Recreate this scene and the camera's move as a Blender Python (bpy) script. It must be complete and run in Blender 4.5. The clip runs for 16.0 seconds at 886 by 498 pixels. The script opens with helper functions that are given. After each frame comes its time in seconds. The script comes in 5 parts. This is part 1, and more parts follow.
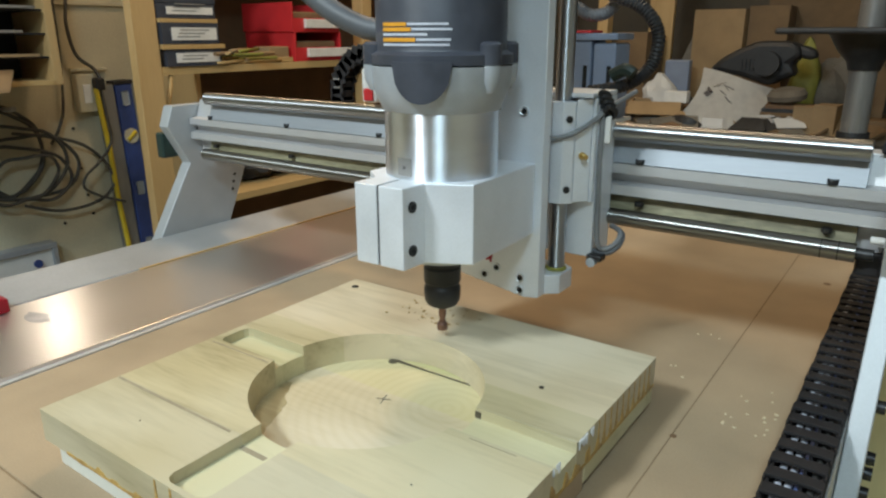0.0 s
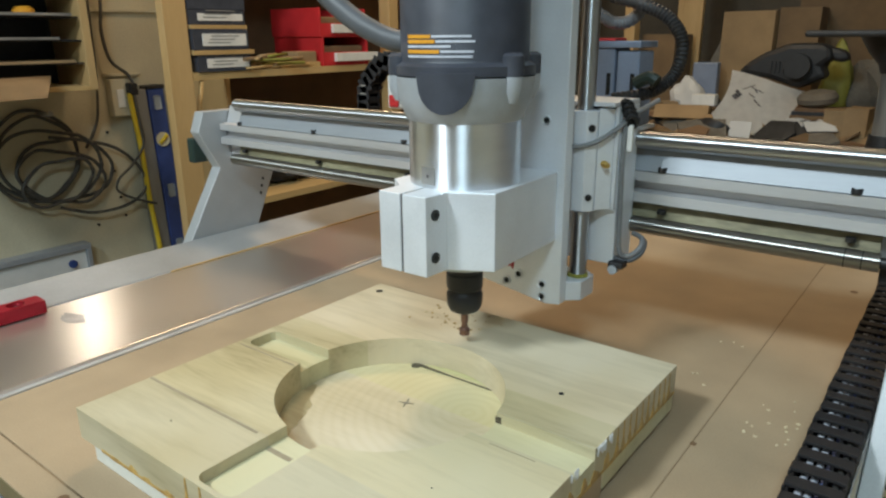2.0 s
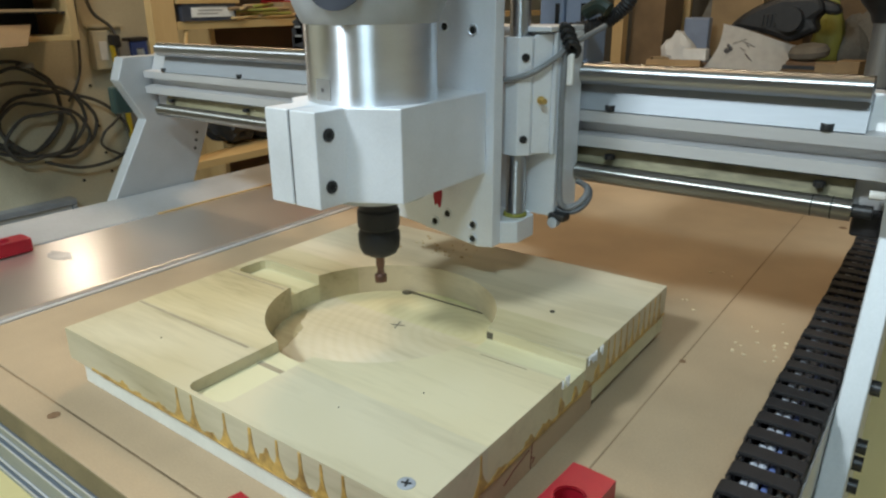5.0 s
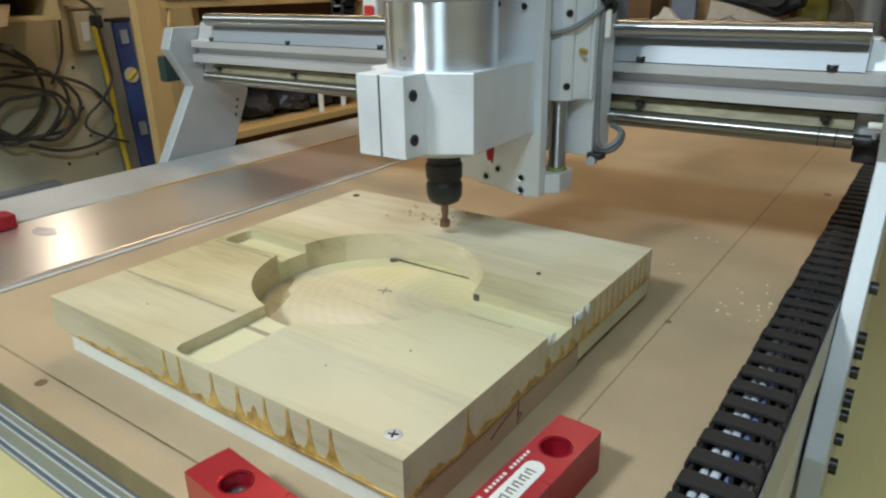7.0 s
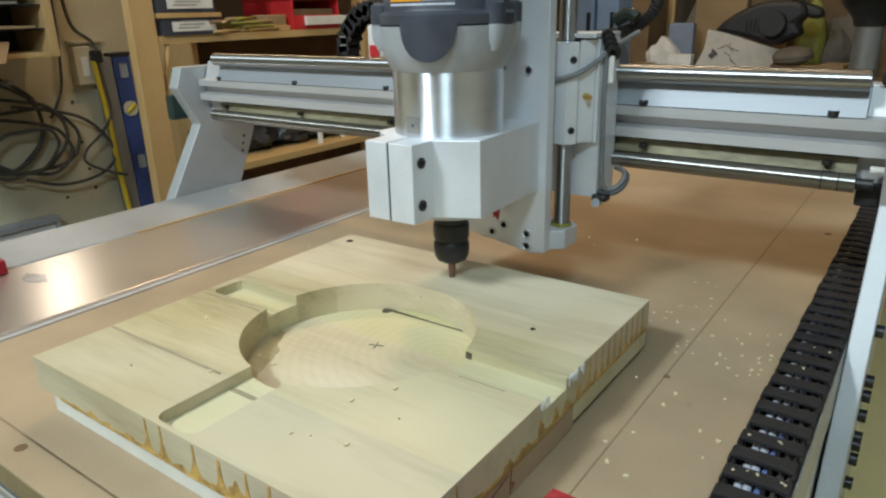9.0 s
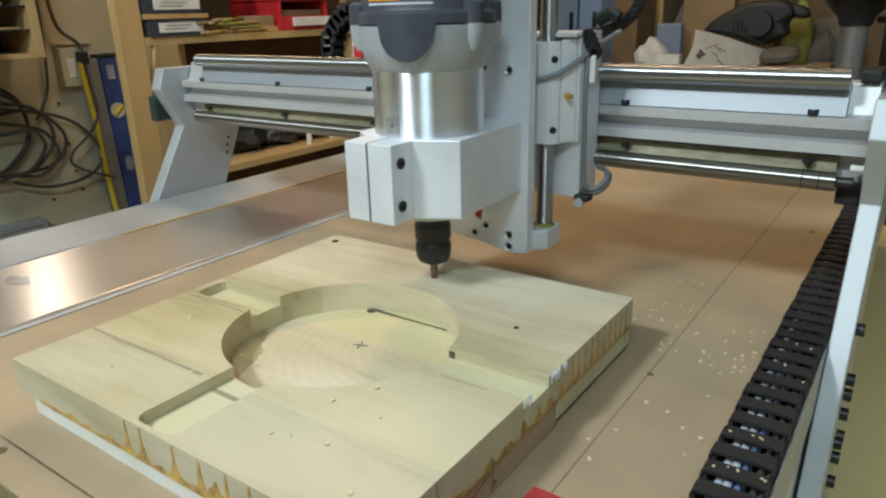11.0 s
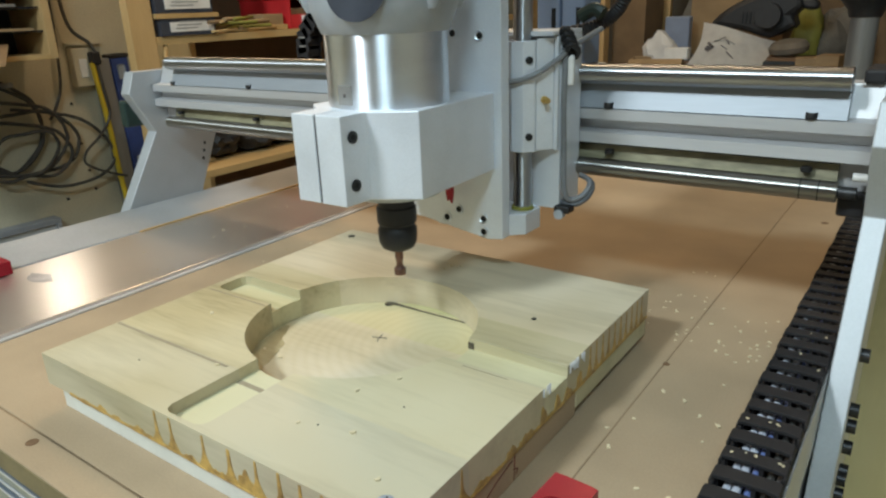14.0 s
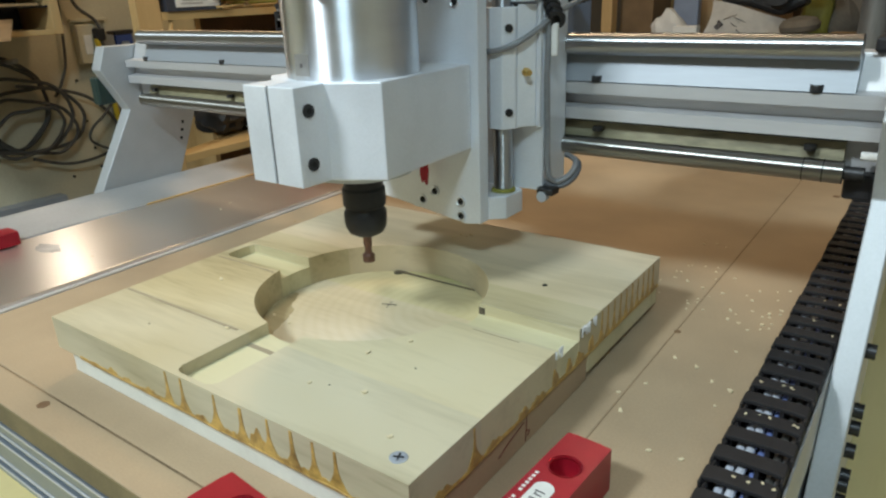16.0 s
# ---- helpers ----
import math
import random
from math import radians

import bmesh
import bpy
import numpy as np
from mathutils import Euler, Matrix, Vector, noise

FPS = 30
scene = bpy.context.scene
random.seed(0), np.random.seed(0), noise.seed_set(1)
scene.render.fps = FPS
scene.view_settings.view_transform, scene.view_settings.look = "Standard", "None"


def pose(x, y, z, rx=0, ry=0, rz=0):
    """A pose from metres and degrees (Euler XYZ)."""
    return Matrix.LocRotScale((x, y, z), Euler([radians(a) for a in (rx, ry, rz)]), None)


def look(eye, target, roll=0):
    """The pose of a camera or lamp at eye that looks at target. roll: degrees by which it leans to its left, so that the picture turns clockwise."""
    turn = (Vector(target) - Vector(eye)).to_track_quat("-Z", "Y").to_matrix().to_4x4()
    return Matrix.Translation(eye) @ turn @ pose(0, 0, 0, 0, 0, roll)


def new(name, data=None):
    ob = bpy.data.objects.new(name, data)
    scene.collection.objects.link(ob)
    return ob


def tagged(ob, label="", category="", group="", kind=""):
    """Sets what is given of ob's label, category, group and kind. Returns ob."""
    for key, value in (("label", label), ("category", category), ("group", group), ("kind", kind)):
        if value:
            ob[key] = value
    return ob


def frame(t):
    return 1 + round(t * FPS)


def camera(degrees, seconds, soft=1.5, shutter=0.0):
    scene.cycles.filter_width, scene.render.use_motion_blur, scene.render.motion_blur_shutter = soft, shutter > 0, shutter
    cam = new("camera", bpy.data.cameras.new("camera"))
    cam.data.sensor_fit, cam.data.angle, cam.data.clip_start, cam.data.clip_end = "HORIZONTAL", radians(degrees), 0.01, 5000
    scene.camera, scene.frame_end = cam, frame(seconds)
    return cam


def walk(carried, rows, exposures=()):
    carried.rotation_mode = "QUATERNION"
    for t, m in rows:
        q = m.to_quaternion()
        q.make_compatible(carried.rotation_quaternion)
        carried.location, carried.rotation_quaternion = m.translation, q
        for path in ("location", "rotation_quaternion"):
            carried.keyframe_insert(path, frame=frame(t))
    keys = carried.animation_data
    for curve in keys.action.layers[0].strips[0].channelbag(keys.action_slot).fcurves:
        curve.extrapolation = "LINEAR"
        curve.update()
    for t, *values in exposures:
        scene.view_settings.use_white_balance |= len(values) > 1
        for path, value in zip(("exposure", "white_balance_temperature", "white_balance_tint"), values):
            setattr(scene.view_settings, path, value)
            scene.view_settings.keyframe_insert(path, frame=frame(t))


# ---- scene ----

# camera and its path
cam = camera(65.475, 16.0, soft=2.3)
PATH = [
    (0, (0.0043, -0.0123, 0.2897), (-1.1030, 1.5435, -0.3047), -0.16),
    (0.5, (0.0035, -0.0101, 0.2871), (-1.1212, 1.5298, -0.3161), 0.05),
    (1, (0.0011, -0.0183, 0.2932), (-1.1691, 1.4901, -0.3031), -0.31),
    (1.5, (0.0060, -0.0187, 0.2957), (-1.1706, 1.4859, -0.2972), -0.74),
    (2, (0.0108, -0.0172, 0.2969), (-1.1564, 1.4957, -0.2937), -0.45),
    (2.5, (0.0082, -0.0264, 0.2870), (-1.1645, 1.4797, -0.3099), -0.51),
    (3, (0.0107, -0.0251, 0.2815), (-1.1451, 1.4851, -0.3378), -0.71),
    (3.5, (0.0115, -0.0224, 0.2760), (-1.1344, 1.4899, -0.3565), -0.84),
    (4, (0.0127, -0.0224, 0.2709), (-1.1246, 1.4897, -0.3772), -0.45),
    (6.5, (0.0188, -0.0280, 0.2476), (-1.0947, 1.4732, -0.4641), -0.92),
    (7, (0.0215, -0.0274, 0.2459), (-1.0759, 1.4832, -0.4709), -1.02),
    (7.5, (0.0263, -0.0155, 0.2577), (-1.0547, 1.5222, -0.4257), -0.44),
    (8, (0.0146, -0.0062, 0.2690), (-1.0987, 1.5245, -0.3773), -1.11),
    (8.5, (0.0157, -0.0067, 0.2671), (-1.1041, 1.5191, -0.3794), -1.10),
    (9, (0.0175, -0.0082, 0.2646), (-1.0968, 1.5174, -0.3918), -1.38),
    (11.5, (0.0231, -0.0041, 0.2629), (-1.0698, 1.5398, -0.3867), -1.48),
    (12, (0.0226, -0.0049, 0.2663), (-1.0716, 1.5419, -0.3741), -1.57),
    (12.5, (0.0208, -0.0077, 0.2660), (-1.0791, 1.5323, -0.3811), -1.48),
    (13, (0.0202, -0.0069, 0.2662), (-1.0823, 1.5323, -0.3781), -1.54),
    (13.5, (0.0165, -0.0120, 0.2702), (-1.0969, 1.5169, -0.3799), -1.98),
    (14, (0.0212, -0.0156, 0.2635), (-1.0909, 1.5087, -0.3997), -2.20),
    (14.5, (0.0212, -0.0125, 0.2586), (-1.0859, 1.5110, -0.4146), -2.14),
    (15, (0.0191, -0.0146, 0.2539), (-1.0850, 1.5046, -0.4338), -2.11),
    (15.5, (0.0183, -0.0176, 0.2524), (-1.0895, 1.4934, -0.4473), -1.94),
    (16, (0.0178, -0.0194, 0.2497), (-1.0966, 1.4837, -0.4566), -2.19),
]
walk(cam, [(t, look(eye, target, roll)) for t, eye, target, roll in PATH])

# ---------------------------------------------------------------- light
world = bpy.data.worlds.new("world")
scene.world = world
world.use_nodes = True
world.node_tree.nodes["Background"].inputs[0].default_value = (0.75, 0.82, 1.0, 1)
world.node_tree.nodes["Background"].inputs[1].default_value = 0.05
scene.view_settings.exposure = 0.0


def area_lamp(name, eye, target, watts, sx, sy, colour):
    d = bpy.data.lights.new(name, "AREA")
    d.shape, d.size, d.size_y, d.energy, d.color = "RECTANGLE", sx, sy, watts, colour
    ob = new(name, d)
    ob.matrix_world = look(eye, target)
    return ob


area_lamp("clip_lamp", (-1.50, 0.642, 0.352), (-0.6, 0.35, 0.0), 0.25, 0.045, 0.045, (1.0, 0.90, 0.74))
area_lamp("ceiling_tube_right", (0.34, -0.75, 1.38), (-0.25, 0.45, 0.0), 12.5, 0.40, 0.12, (0.68, 0.90, 1.0))
area_lamp("ceiling_lamp_front", (-0.68, -0.85, 1.34), (-0.35, 0.45, 0.0), 22.0, 0.24, 0.18, (0.84, 0.96, 1.0))
area_lamp("ceiling_lamp_west", (-1.05, 1.05, 1.40), (-0.65, 0.75, 0.0), 6.6, 0.22, 0.22, (1.0, 0.70, 0.42))
area_lamp("ceiling_tube_far", (-0.75, 1.8, 1.40), (-0.85, 1.6, 0.0), 5.6, 1.1, 0.10, (1.0, 0.80, 0.54))

# ---------------------------------------------------------------- materials


def nodes_of(name, colour, rough=0.5, metal=0.0):
    m = bpy.data.materials.new(name)
    m.use_nodes = True
    b = m.node_tree.nodes["Principled BSDF"]
    b.inputs["Base Color"].default_value = (*colour, 1)
    b.inputs["Roughness"].default_value = rough
    b.inputs["Metallic"].default_value = metal
    return m, m.node_tree, b


def surface(name, colour, rough=0.5, metal=0.0, vary=0.12, scale=30.0, fine=400.0, bump=0.05, stretch=(1, 1, 1), other=None, spec=None):
    """A surface whose colour drifts between two tones at two scales, with fine relief."""
    m, nt, b = nodes_of(name, colour, rough, metal)
    N, L = nt.nodes, nt.links
    co = N.new("ShaderNodeTexCoord")
    mp = N.new("ShaderNodeMapping")
    mp.inputs["Scale"].default_value = stretch
    L.new(co.outputs["Object"], mp.inputs["Vector"])
    n1 = N.new("ShaderNodeTexNoise")
    n1.inputs["Scale"].default_value, n1.inputs["Detail"].default_value = scale, 4
    n2 = N.new("ShaderNodeTexNoise")
    n2.inputs["Scale"].default_value, n2.inputs["Detail"].default_value = fine, 3
    L.new(mp.outputs[0], n1.inputs["Vector"])
    L.new(mp.outputs[0], n2.inputs["Vector"])
    add = N.new("ShaderNodeMath")
    add.operation = "MULTIPLY_ADD"
    add.inputs[1].default_value = 0.35
    L.new(n2.outputs[0], add.inputs[0])
    L.new(n1.outputs[0], add.inputs[2])
    ramp = N.new("ShaderNodeValToRGB")
    lo = other or tuple(c * (1 - 2 * vary) for c in colour)
    ramp.color_ramp.elements[0].position, ramp.color_ramp.elements[0].color = 0.42, (*lo, 1)
    ramp.color_ramp.elements[1].position, ramp.color_ramp.elements[1].color = 0.85, (*[min(1, c * (1 + vary)) for c in colour], 1)
    L.new(add.outputs[0], ramp.inputs[0])
    L.new(ramp.outputs[0], b.inputs["Base Color"])
    rr = N.new("ShaderNodeMapRange")
    rr.inputs["To Min"].default_value, rr.inputs["To Max"].default_value = max(0.02, rough - 0.1), min(1, rough + 0.12)
    L.new(n1.outputs[0], rr.inputs[0])
    L.new(rr.outputs[0], b.inputs["Roughness"])
    if spec is not None:
        b.inputs["Specular IOR Level"].default_value = spec
    if bump:
        bp = N.new("ShaderNodeBump")
        bp.inputs["Strength"].default_value, bp.inputs["Distance"].default_value = bump, 0.001
        L.new(n2.outputs[0], bp.inputs["Height"])
        L.new(bp.outputs[0], b.inputs["Normal"])
    return m


def wood(name, light, dark, along="x", rough=0.55, rings=26.0, width=1.0):
    """Planed wood with long grain along one axis."""
    m, nt, b = nodes_of(name, light, rough)
    N, L = nt.nodes, nt.links
    co = N.new("ShaderNodeTexCoord")
    mp = N.new("ShaderNodeMapping")
    s = {"x": (0.12, 1, 1), "y": (1, 0.12, 1), "z": (1, 1, 0.12)}[along]
    mp.inputs["Scale"].default_value = s
    L.new(co.outputs["Object"], mp.inputs["Vector"])
    n1 = N.new("ShaderNodeTexNoise")
    n1.inputs["Scale"].default_value, n1.inputs["Detail"].default_value, n1.inputs["Distortion"].default_value = rings, 5, 0.6
    n2 = N.new("ShaderNodeTexNoise")
    n2.inputs["Scale"].default_value, n2.inputs["Detail"].default_value = 260.0, 3
    n3 = N.new("ShaderNodeTexNoise")
    n3.inputs["Scale"].default_value = 6.0
    for n in (n1, n2):
        L.new(mp.outputs[0], n.inputs["Vector"])
    L.new(co.outputs["Object"], n3.inputs["Vector"])
    mix = N.new("ShaderNodeMath")
    mix.operation = "MULTIPLY_ADD"
    mix.inputs[1].default_value = 0.3
    L.new(n2.outputs[0], mix.inputs[0])
    L.new(n1.outputs[0], mix.inputs[2])
    ramp = N.new("ShaderNodeValToRGB")
    e = ramp.color_ramp.elements
    e[0].position, e[0].color = 0.42, (*dark, 1)
    e[1].position, e[1].color = 0.74, (*light, 1)
    mid = e.new(0.56)
    mid.color = (*[0.35 * d + 0.65 * l for d, l in zip(dark, light)], 1)
    L.new(mix.outputs[0], ramp.inputs[0])
    tone = N.new("ShaderNodeMixRGB")
    tone.blend_type = "MULTIPLY"
    tone.inputs[0].default_value = 0.75 * width
    r3 = N.new("ShaderNodeValToRGB")
    r3.color_ramp.elements[0].position, r3.color_ramp.elements[0].color = 0.35, (0.80, 0.73, 0.57, 1)
    r3.color_ramp.elements[1].position, r3.color_ramp.elements[1].color = 0.65, (1, 0.98, 0.95, 1)
    L.new(n3.outputs[0], r3.inputs[0])
    L.new(ramp.outputs[0], tone.inputs[1])
    L.new(r3.outputs[0], tone.inputs[2])
    L.new(tone.outputs[0], b.inputs["Base Color"])
    bp = N.new("ShaderNodeBump")
    bp.inputs["Strength"].default_value, bp.inputs["Distance"].default_value = 0.08, 0.0006
    L.new(n2.outputs[0], bp.inputs["Height"])
    L.new(bp.outputs[0], b.inputs["Normal"])
    return m


def ringed(name):
    """Pale milled floor: wood with broad growth rings and fine sweeping cutter marks."""
    m = wood(name, (0.74, 0.68, 0.53), (0.54, 0.48, 0.33), "x", 0.55, 30.0)
    nt = m.node_tree
    N, L = nt.nodes, nt.links
    b = N["Principled BSDF"]
    old = b.inputs["Base Color"].links[0].from_socket
    co = N.new("ShaderNodeTexCoord")
    mp = N.new("ShaderNodeMapping")
    mp.inputs["Location"].default_value = (-0.045, -0.035, 0)
    L.new(co.outputs["Object"], mp.inputs["Vector"])
    w = N.new("ShaderNodeTexWave")
    w.wave_type, w.rings_direction = "RINGS", "Z"
    w.inputs["Scale"].default_value, w.inputs["Distortion"].default_value, w.inputs["Detail Scale"].default_value = 38.0, 1.2, 2.0
    L.new(mp.outputs[0], w.inputs["Vector"])
    r = N.new("ShaderNodeValToRGB")
    r.color_ramp.elements[0].position, r.color_ramp.elements[0].color = 0.25, (1, 1, 1, 1)
    r.color_ramp.elements[1].position, r.color_ramp.elements[1].color = 0.95, (0.86, 0.83, 0.70, 1)
    L.new(w.outputs[0], r.inputs[0])
    x = N.new("ShaderNodeMixRGB")
    x.blend_type = "MULTIPLY"
    x.inputs[0].default_value = 0.22
    L.new(old, x.inputs[1])
    L.new(r.outputs[0], x.inputs[2])
    L.new(x.outputs[0], b.inputs["Base Color"])
    return m


def turned(name, colour, rough, axis="Z", stretch=(1, 1, 5)):
    """Turned or ground metal: fine rings round the axis that draw the highlights out lengthwise."""
    m = surface(name, colour, rough, 1.0, 0.07, 8.0, 900.0, 0.02, stretch)
    nt = m.node_tree
    b = nt.nodes["Principled BSDF"]
    b.inputs["Anisotropic"].default_value = 0.98
    b.inputs["Anisotropic Rotation"].default_value = 0.25
    t = nt.nodes.new("ShaderNodeTangent")
    t.direction_type, t.axis = "RADIAL", axis
    nt.links.new(t.outputs[0], b.inputs["Tangent"])
    return m


MDF = surface("mdf", (0.43, 0.32, 0.205), 0.62, 0, 0.10, 9.0, 700.0, 0.06)
MDF_EDGE = surface("mdf_raw_edge_shaded", (0.21, 0.165, 0.085), 0.85, 0, 0.15, 20.0, 700.0, 0.2)
POPLAR = wood("poplar", (0.635, 0.60, 0.46), (0.37, 0.335, 0.225), "x", 0.5)


def tint_planks(m, stops, y0):
    """Bands of tone along y: glued planks, and soft shade tinted into the pocket floor."""
    N, L = m.node_tree.nodes, m.node_tree.links
    b = N["Principled BSDF"]
    old = b.inputs["Base Color"].links[0].from_socket
    co, sep, add, ramp, mul = (N.new("ShaderNode" + k) for k in ("TexCoord", "SeparateXYZ", "Math", "ValToRGB", "MixRGB"))
    add.operation = "ADD"
    add.inputs[1].default_value = 0.5 - y0
    L.new(co.outputs["Object"], sep.inputs[0])
    L.new(sep.outputs["Y"], add.inputs[0])
    L.new(add.outputs[0], ramp.inputs[0])
    ramp.color_ramp.interpolation = "CONSTANT"
    e = ramp.color_ramp.elements
    e[0].position, e[0].color = 0.0, (*stops[0][1], 1)
    e[1].position, e[1].color = stops[1][0] + 0.5 - y0, (*stops[1][1], 1)
    for y, c in stops[2:]:
        e.new(y + 0.5 - y0).color = (*c, 1)
    mul.blend_type = "MULTIPLY"
    mul.inputs[0].default_value = 1.0
    L.new(old, mul.inputs[1])
    L.new(ramp.outputs[0], mul.inputs[2])
    L.new(mul.outputs[0], b.inputs["Base Color"])


tint_planks(POPLAR, ((-0.2, (1.0, 0.97, 0.94)), (-0.1038, (1.07, 1.02, 0.92)), (-0.0230, (1.0, 0.98, 0.91)), (0.0150, (0.95, 0.91, 0.82)), (0.0440, (1.09, 1.03, 1.02))), 0.0)
POPLAR_CUT = wood("poplar_cut", (0.70, 0.67, 0.47), (0.50, 0.48, 0.30), "x", 0.6)
POPLAR_FLOOR = ringed("poplar_floor")
# the last band's green also holds soft shade by the far pocket wall
tint_planks(POPLAR_FLOOR, ((-0.2, (1.0, 0.98, 0.98)), (0.0250, (1.0, 1.0, 0.86)), (0.0745, (0.90, 0.98, 0.76))), 0.0)
BASE_WHITE = surface("base_white", (0.72, 0.72, 0.66), 0.6, 0, 0.05, 20, 300, 0.03)
GLUE = surface("dried_glue", (0.50, 0.315, 0.085), 0.35, 0, 0.25, 120, 500, 0.15, other=(0.22, 0.12, 0.035))
DARK_LINE = surface("dark_joint", (0.35, 0.295, 0.205), 0.7, 0, 0.10, 60, 600, 0.05)
GRAIN_SHADE = wood("shaded_brown_grain", (0.50, 0.43, 0.27), (0.27, 0.22, 0.12), "x", 0.7, 60.0)
SEAM_SHADE = surface("dark_seam_and_shade", (0.10, 0.085, 0.055), 0.8, 0, 0.3, 200, 600, 0.1)
AMBER = surface("amber_dust", (0.52, 0.38, 0.18), 0.8, 0, 0.25, 200, 900, 0.1)
SHEET = surface("aluminium_sheet", (0.80, 0.73, 0.665), 0.30, 0.85, 0.03, 5, 900, 0.012)
EXTRUSION = surface("anodised_extrusion", (0.60, 0.60, 0.61), 0.50, 0.5, 0.05, 25, 400, 0.02, (0.06, 1, 1))
PLATE = surface("cast_plate", (0.80, 0.83, 0.88), 0.42, 0.3, 0.05, 18, 600, 0.05)
SIDEPLATE = surface("side_plate_metal", (0.46, 0.48, 0.50), 0.45, 0.3, 0.07, 14, 500, 0.05)
GREYPAINT = surface("grey_rail_cover", (0.42, 0.43, 0.44), 0.45, 0.3, 0.08, 12, 400, 0.05)
STEEL = turned("ground_steel", (0.46, 0.47, 0.49), 0.36, "X", (0.3, 5, 5))
STEEL_V = turned("ground_steel_upright", (0.46, 0.48, 0.51), 0.36, "Z", (5, 5, 0.3))
TURNED = turned("turned_aluminium", (0.84, 0.88, 0.94), 0.36)
SEAMDUST = surface("dust_in_the_joint", (0.22, 0.155, 0.09), 0.9, 0, 0.3, 14, 500, 0.1)
THREAD = surface("greased_thread", (0.10, 0.10, 0.10), 0.4, 0.6, 0.3, 80, 600, 0.1)
ZINC = surface("cast_housing", (0.43, 0.46, 0.50), 0.5, 0.2, 0.06, 60, 900, 0.08)
DARKPLASTIC = surface("dark_plastic", (0.055, 0.060, 0.078), 0.42, 0, 0.12, 60, 1200, 0.12)
RUBBER = surface("black_rubber", (0.018, 0.018, 0.020), 0.5, 0, 0.2, 60, 900, 0.1)
FRONTBAR = surface("blue_grey_extrusion", (0.30, 0.34, 0.39), 0.42, 0.7, 0.06, 25, 400, 0.02, (0.06, 1, 1))
BLACK = surface("chain_plastic", (0.024, 0.022, 0.023), 0.6, 0, 0.2, 40, 700, 0.1, spec=0.3)
OXIDE = surface("black_oxide", (0.05, 0.05, 0.052), 0.38, 0.7, 0.2, 100, 900, 0.05)
SCREWGREY = surface("zinc_screw", (0.46, 0.50, 0.57), 0.4, 0.5, 0.1, 100, 900, 0.05)
SMUDGE = surface("dull_smudge", (0.60, 0.58, 0.58), 0.42, 0.75, 0.15, 60, 500, 0.05)
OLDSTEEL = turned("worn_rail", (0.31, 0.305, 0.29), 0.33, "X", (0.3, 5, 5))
HOLE = surface("deep_hole", (0.01, 0.01, 0.01), 0.8, 0, 0.1, 50, 200, 0)
BRASS = surface("brass", (0.72, 0.50, 0.16), 0.3, 1.0, 0.1, 80, 600, 0.02)
COPPER_BIT = surface("carbide_bit", (0.24, 0.145, 0.12), 0.35, 0.9, 0.15, 200, 900, 0.03)
RED = surface("red_anodised", (0.37, 0.011, 0.026), 0.32, 0.25, 0.10, 40, 900, 0.05)
REDGLOSS = surface("red_glint", (0.55, 0.03, 0.05), 0.16, 0.8, 0.10, 40, 900, 0.02)
REDPLASTIC = surface("red_plastic", (0.60, 0.03, 0.035), 0.4, 0, 0.08, 20, 400, 0.03)
WHITE = surface("white_label", (0.78, 0.77, 0.74), 0.6, 0, 0.05, 40, 400, 0.02)
INK = surface("printed_ink", (0.10, 0.09, 0.09), 0.6, 0, 0.1, 60, 400, 0)
REDINK = surface("brown_ink", (0.16, 0.035, 0.02), 0.6, 0, 0.1, 60, 400, 0)
ORANGE = surface("orange_print", (0.80, 0.36, 0.03), 0.5, 0, 0.08, 60, 400, 0)
GREYCABLE = surface("grey_cable", (0.105, 0.11, 0.12), 0.5, 0, 0.1, 30, 500, 0.05)
THINCABLE = surface("thin_grey_cable", (0.22, 0.225, 0.235), 0.45, 0, 0.1, 30, 500, 0.05)
CORD = surface("dark_cord", (0.075, 0.072, 0.066), 0.5, 0, 0.15, 20, 300, 0.05)
BLUECABLE = surface("blue_cable", (0.16, 0.22, 0.50), 0.4, 0, 0.1, 40, 300, 0)
PALECABLE = surface("pale_cable", (0.60, 0.62, 0.70), 0.4, 0, 0.1, 40, 300, 0)
BLUEBOX = surface("blue_grey_plastic", (0.24, 0.29, 0.40), 0.45, 0, 0.08, 20, 400, 0.03)
PINE = wood("pine", (0.60, 0.41, 0.185), (0.46, 0.29, 0.11), "y", 0.55, 18.0, 0.3)
PINE_V = wood("pine_upright", (0.58, 0.39, 0.18), (0.44, 0.28, 0.11), "z", 0.55, 14.0, 0.3)
PLYWOOD = wood("yellow_plywood", (0.82, 0.70, 0.36), (0.72, 0.60, 0.28), "y", 0.5, 9.0, 0.3)
BOARDBROWN = surface("brown_hardboard", (0.20, 0.115, 0.06), 0.7, 0, 0.15, 8, 200, 0.05)
CARD = surface("cardboard", (0.34, 0.23, 0.12), 0.8, 0, 0.12, 12, 300, 0.06)
CARD_DARK = surface("dark_cardboard", (0.20, 0.128, 0.066), 0.8, 0, 0.15, 12, 300, 0.06)
PAPER = surface("paper", (0.66, 0.66, 0.65), 0.7, 0, 0.06, 12, 300, 0.03)
CREAM = surface("cream_wall", (0.60, 0.55, 0.40), 0.6, 0, 0.06, 5, 200, 0.06, other=(0.47, 0.42, 0.30))
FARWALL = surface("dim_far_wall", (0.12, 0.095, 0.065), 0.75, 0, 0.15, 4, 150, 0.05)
PLAINWALL = surface("plain_wall", (0.66, 0.67, 0.66), 0.8, 0, 0.06, 4, 150, 0.05)
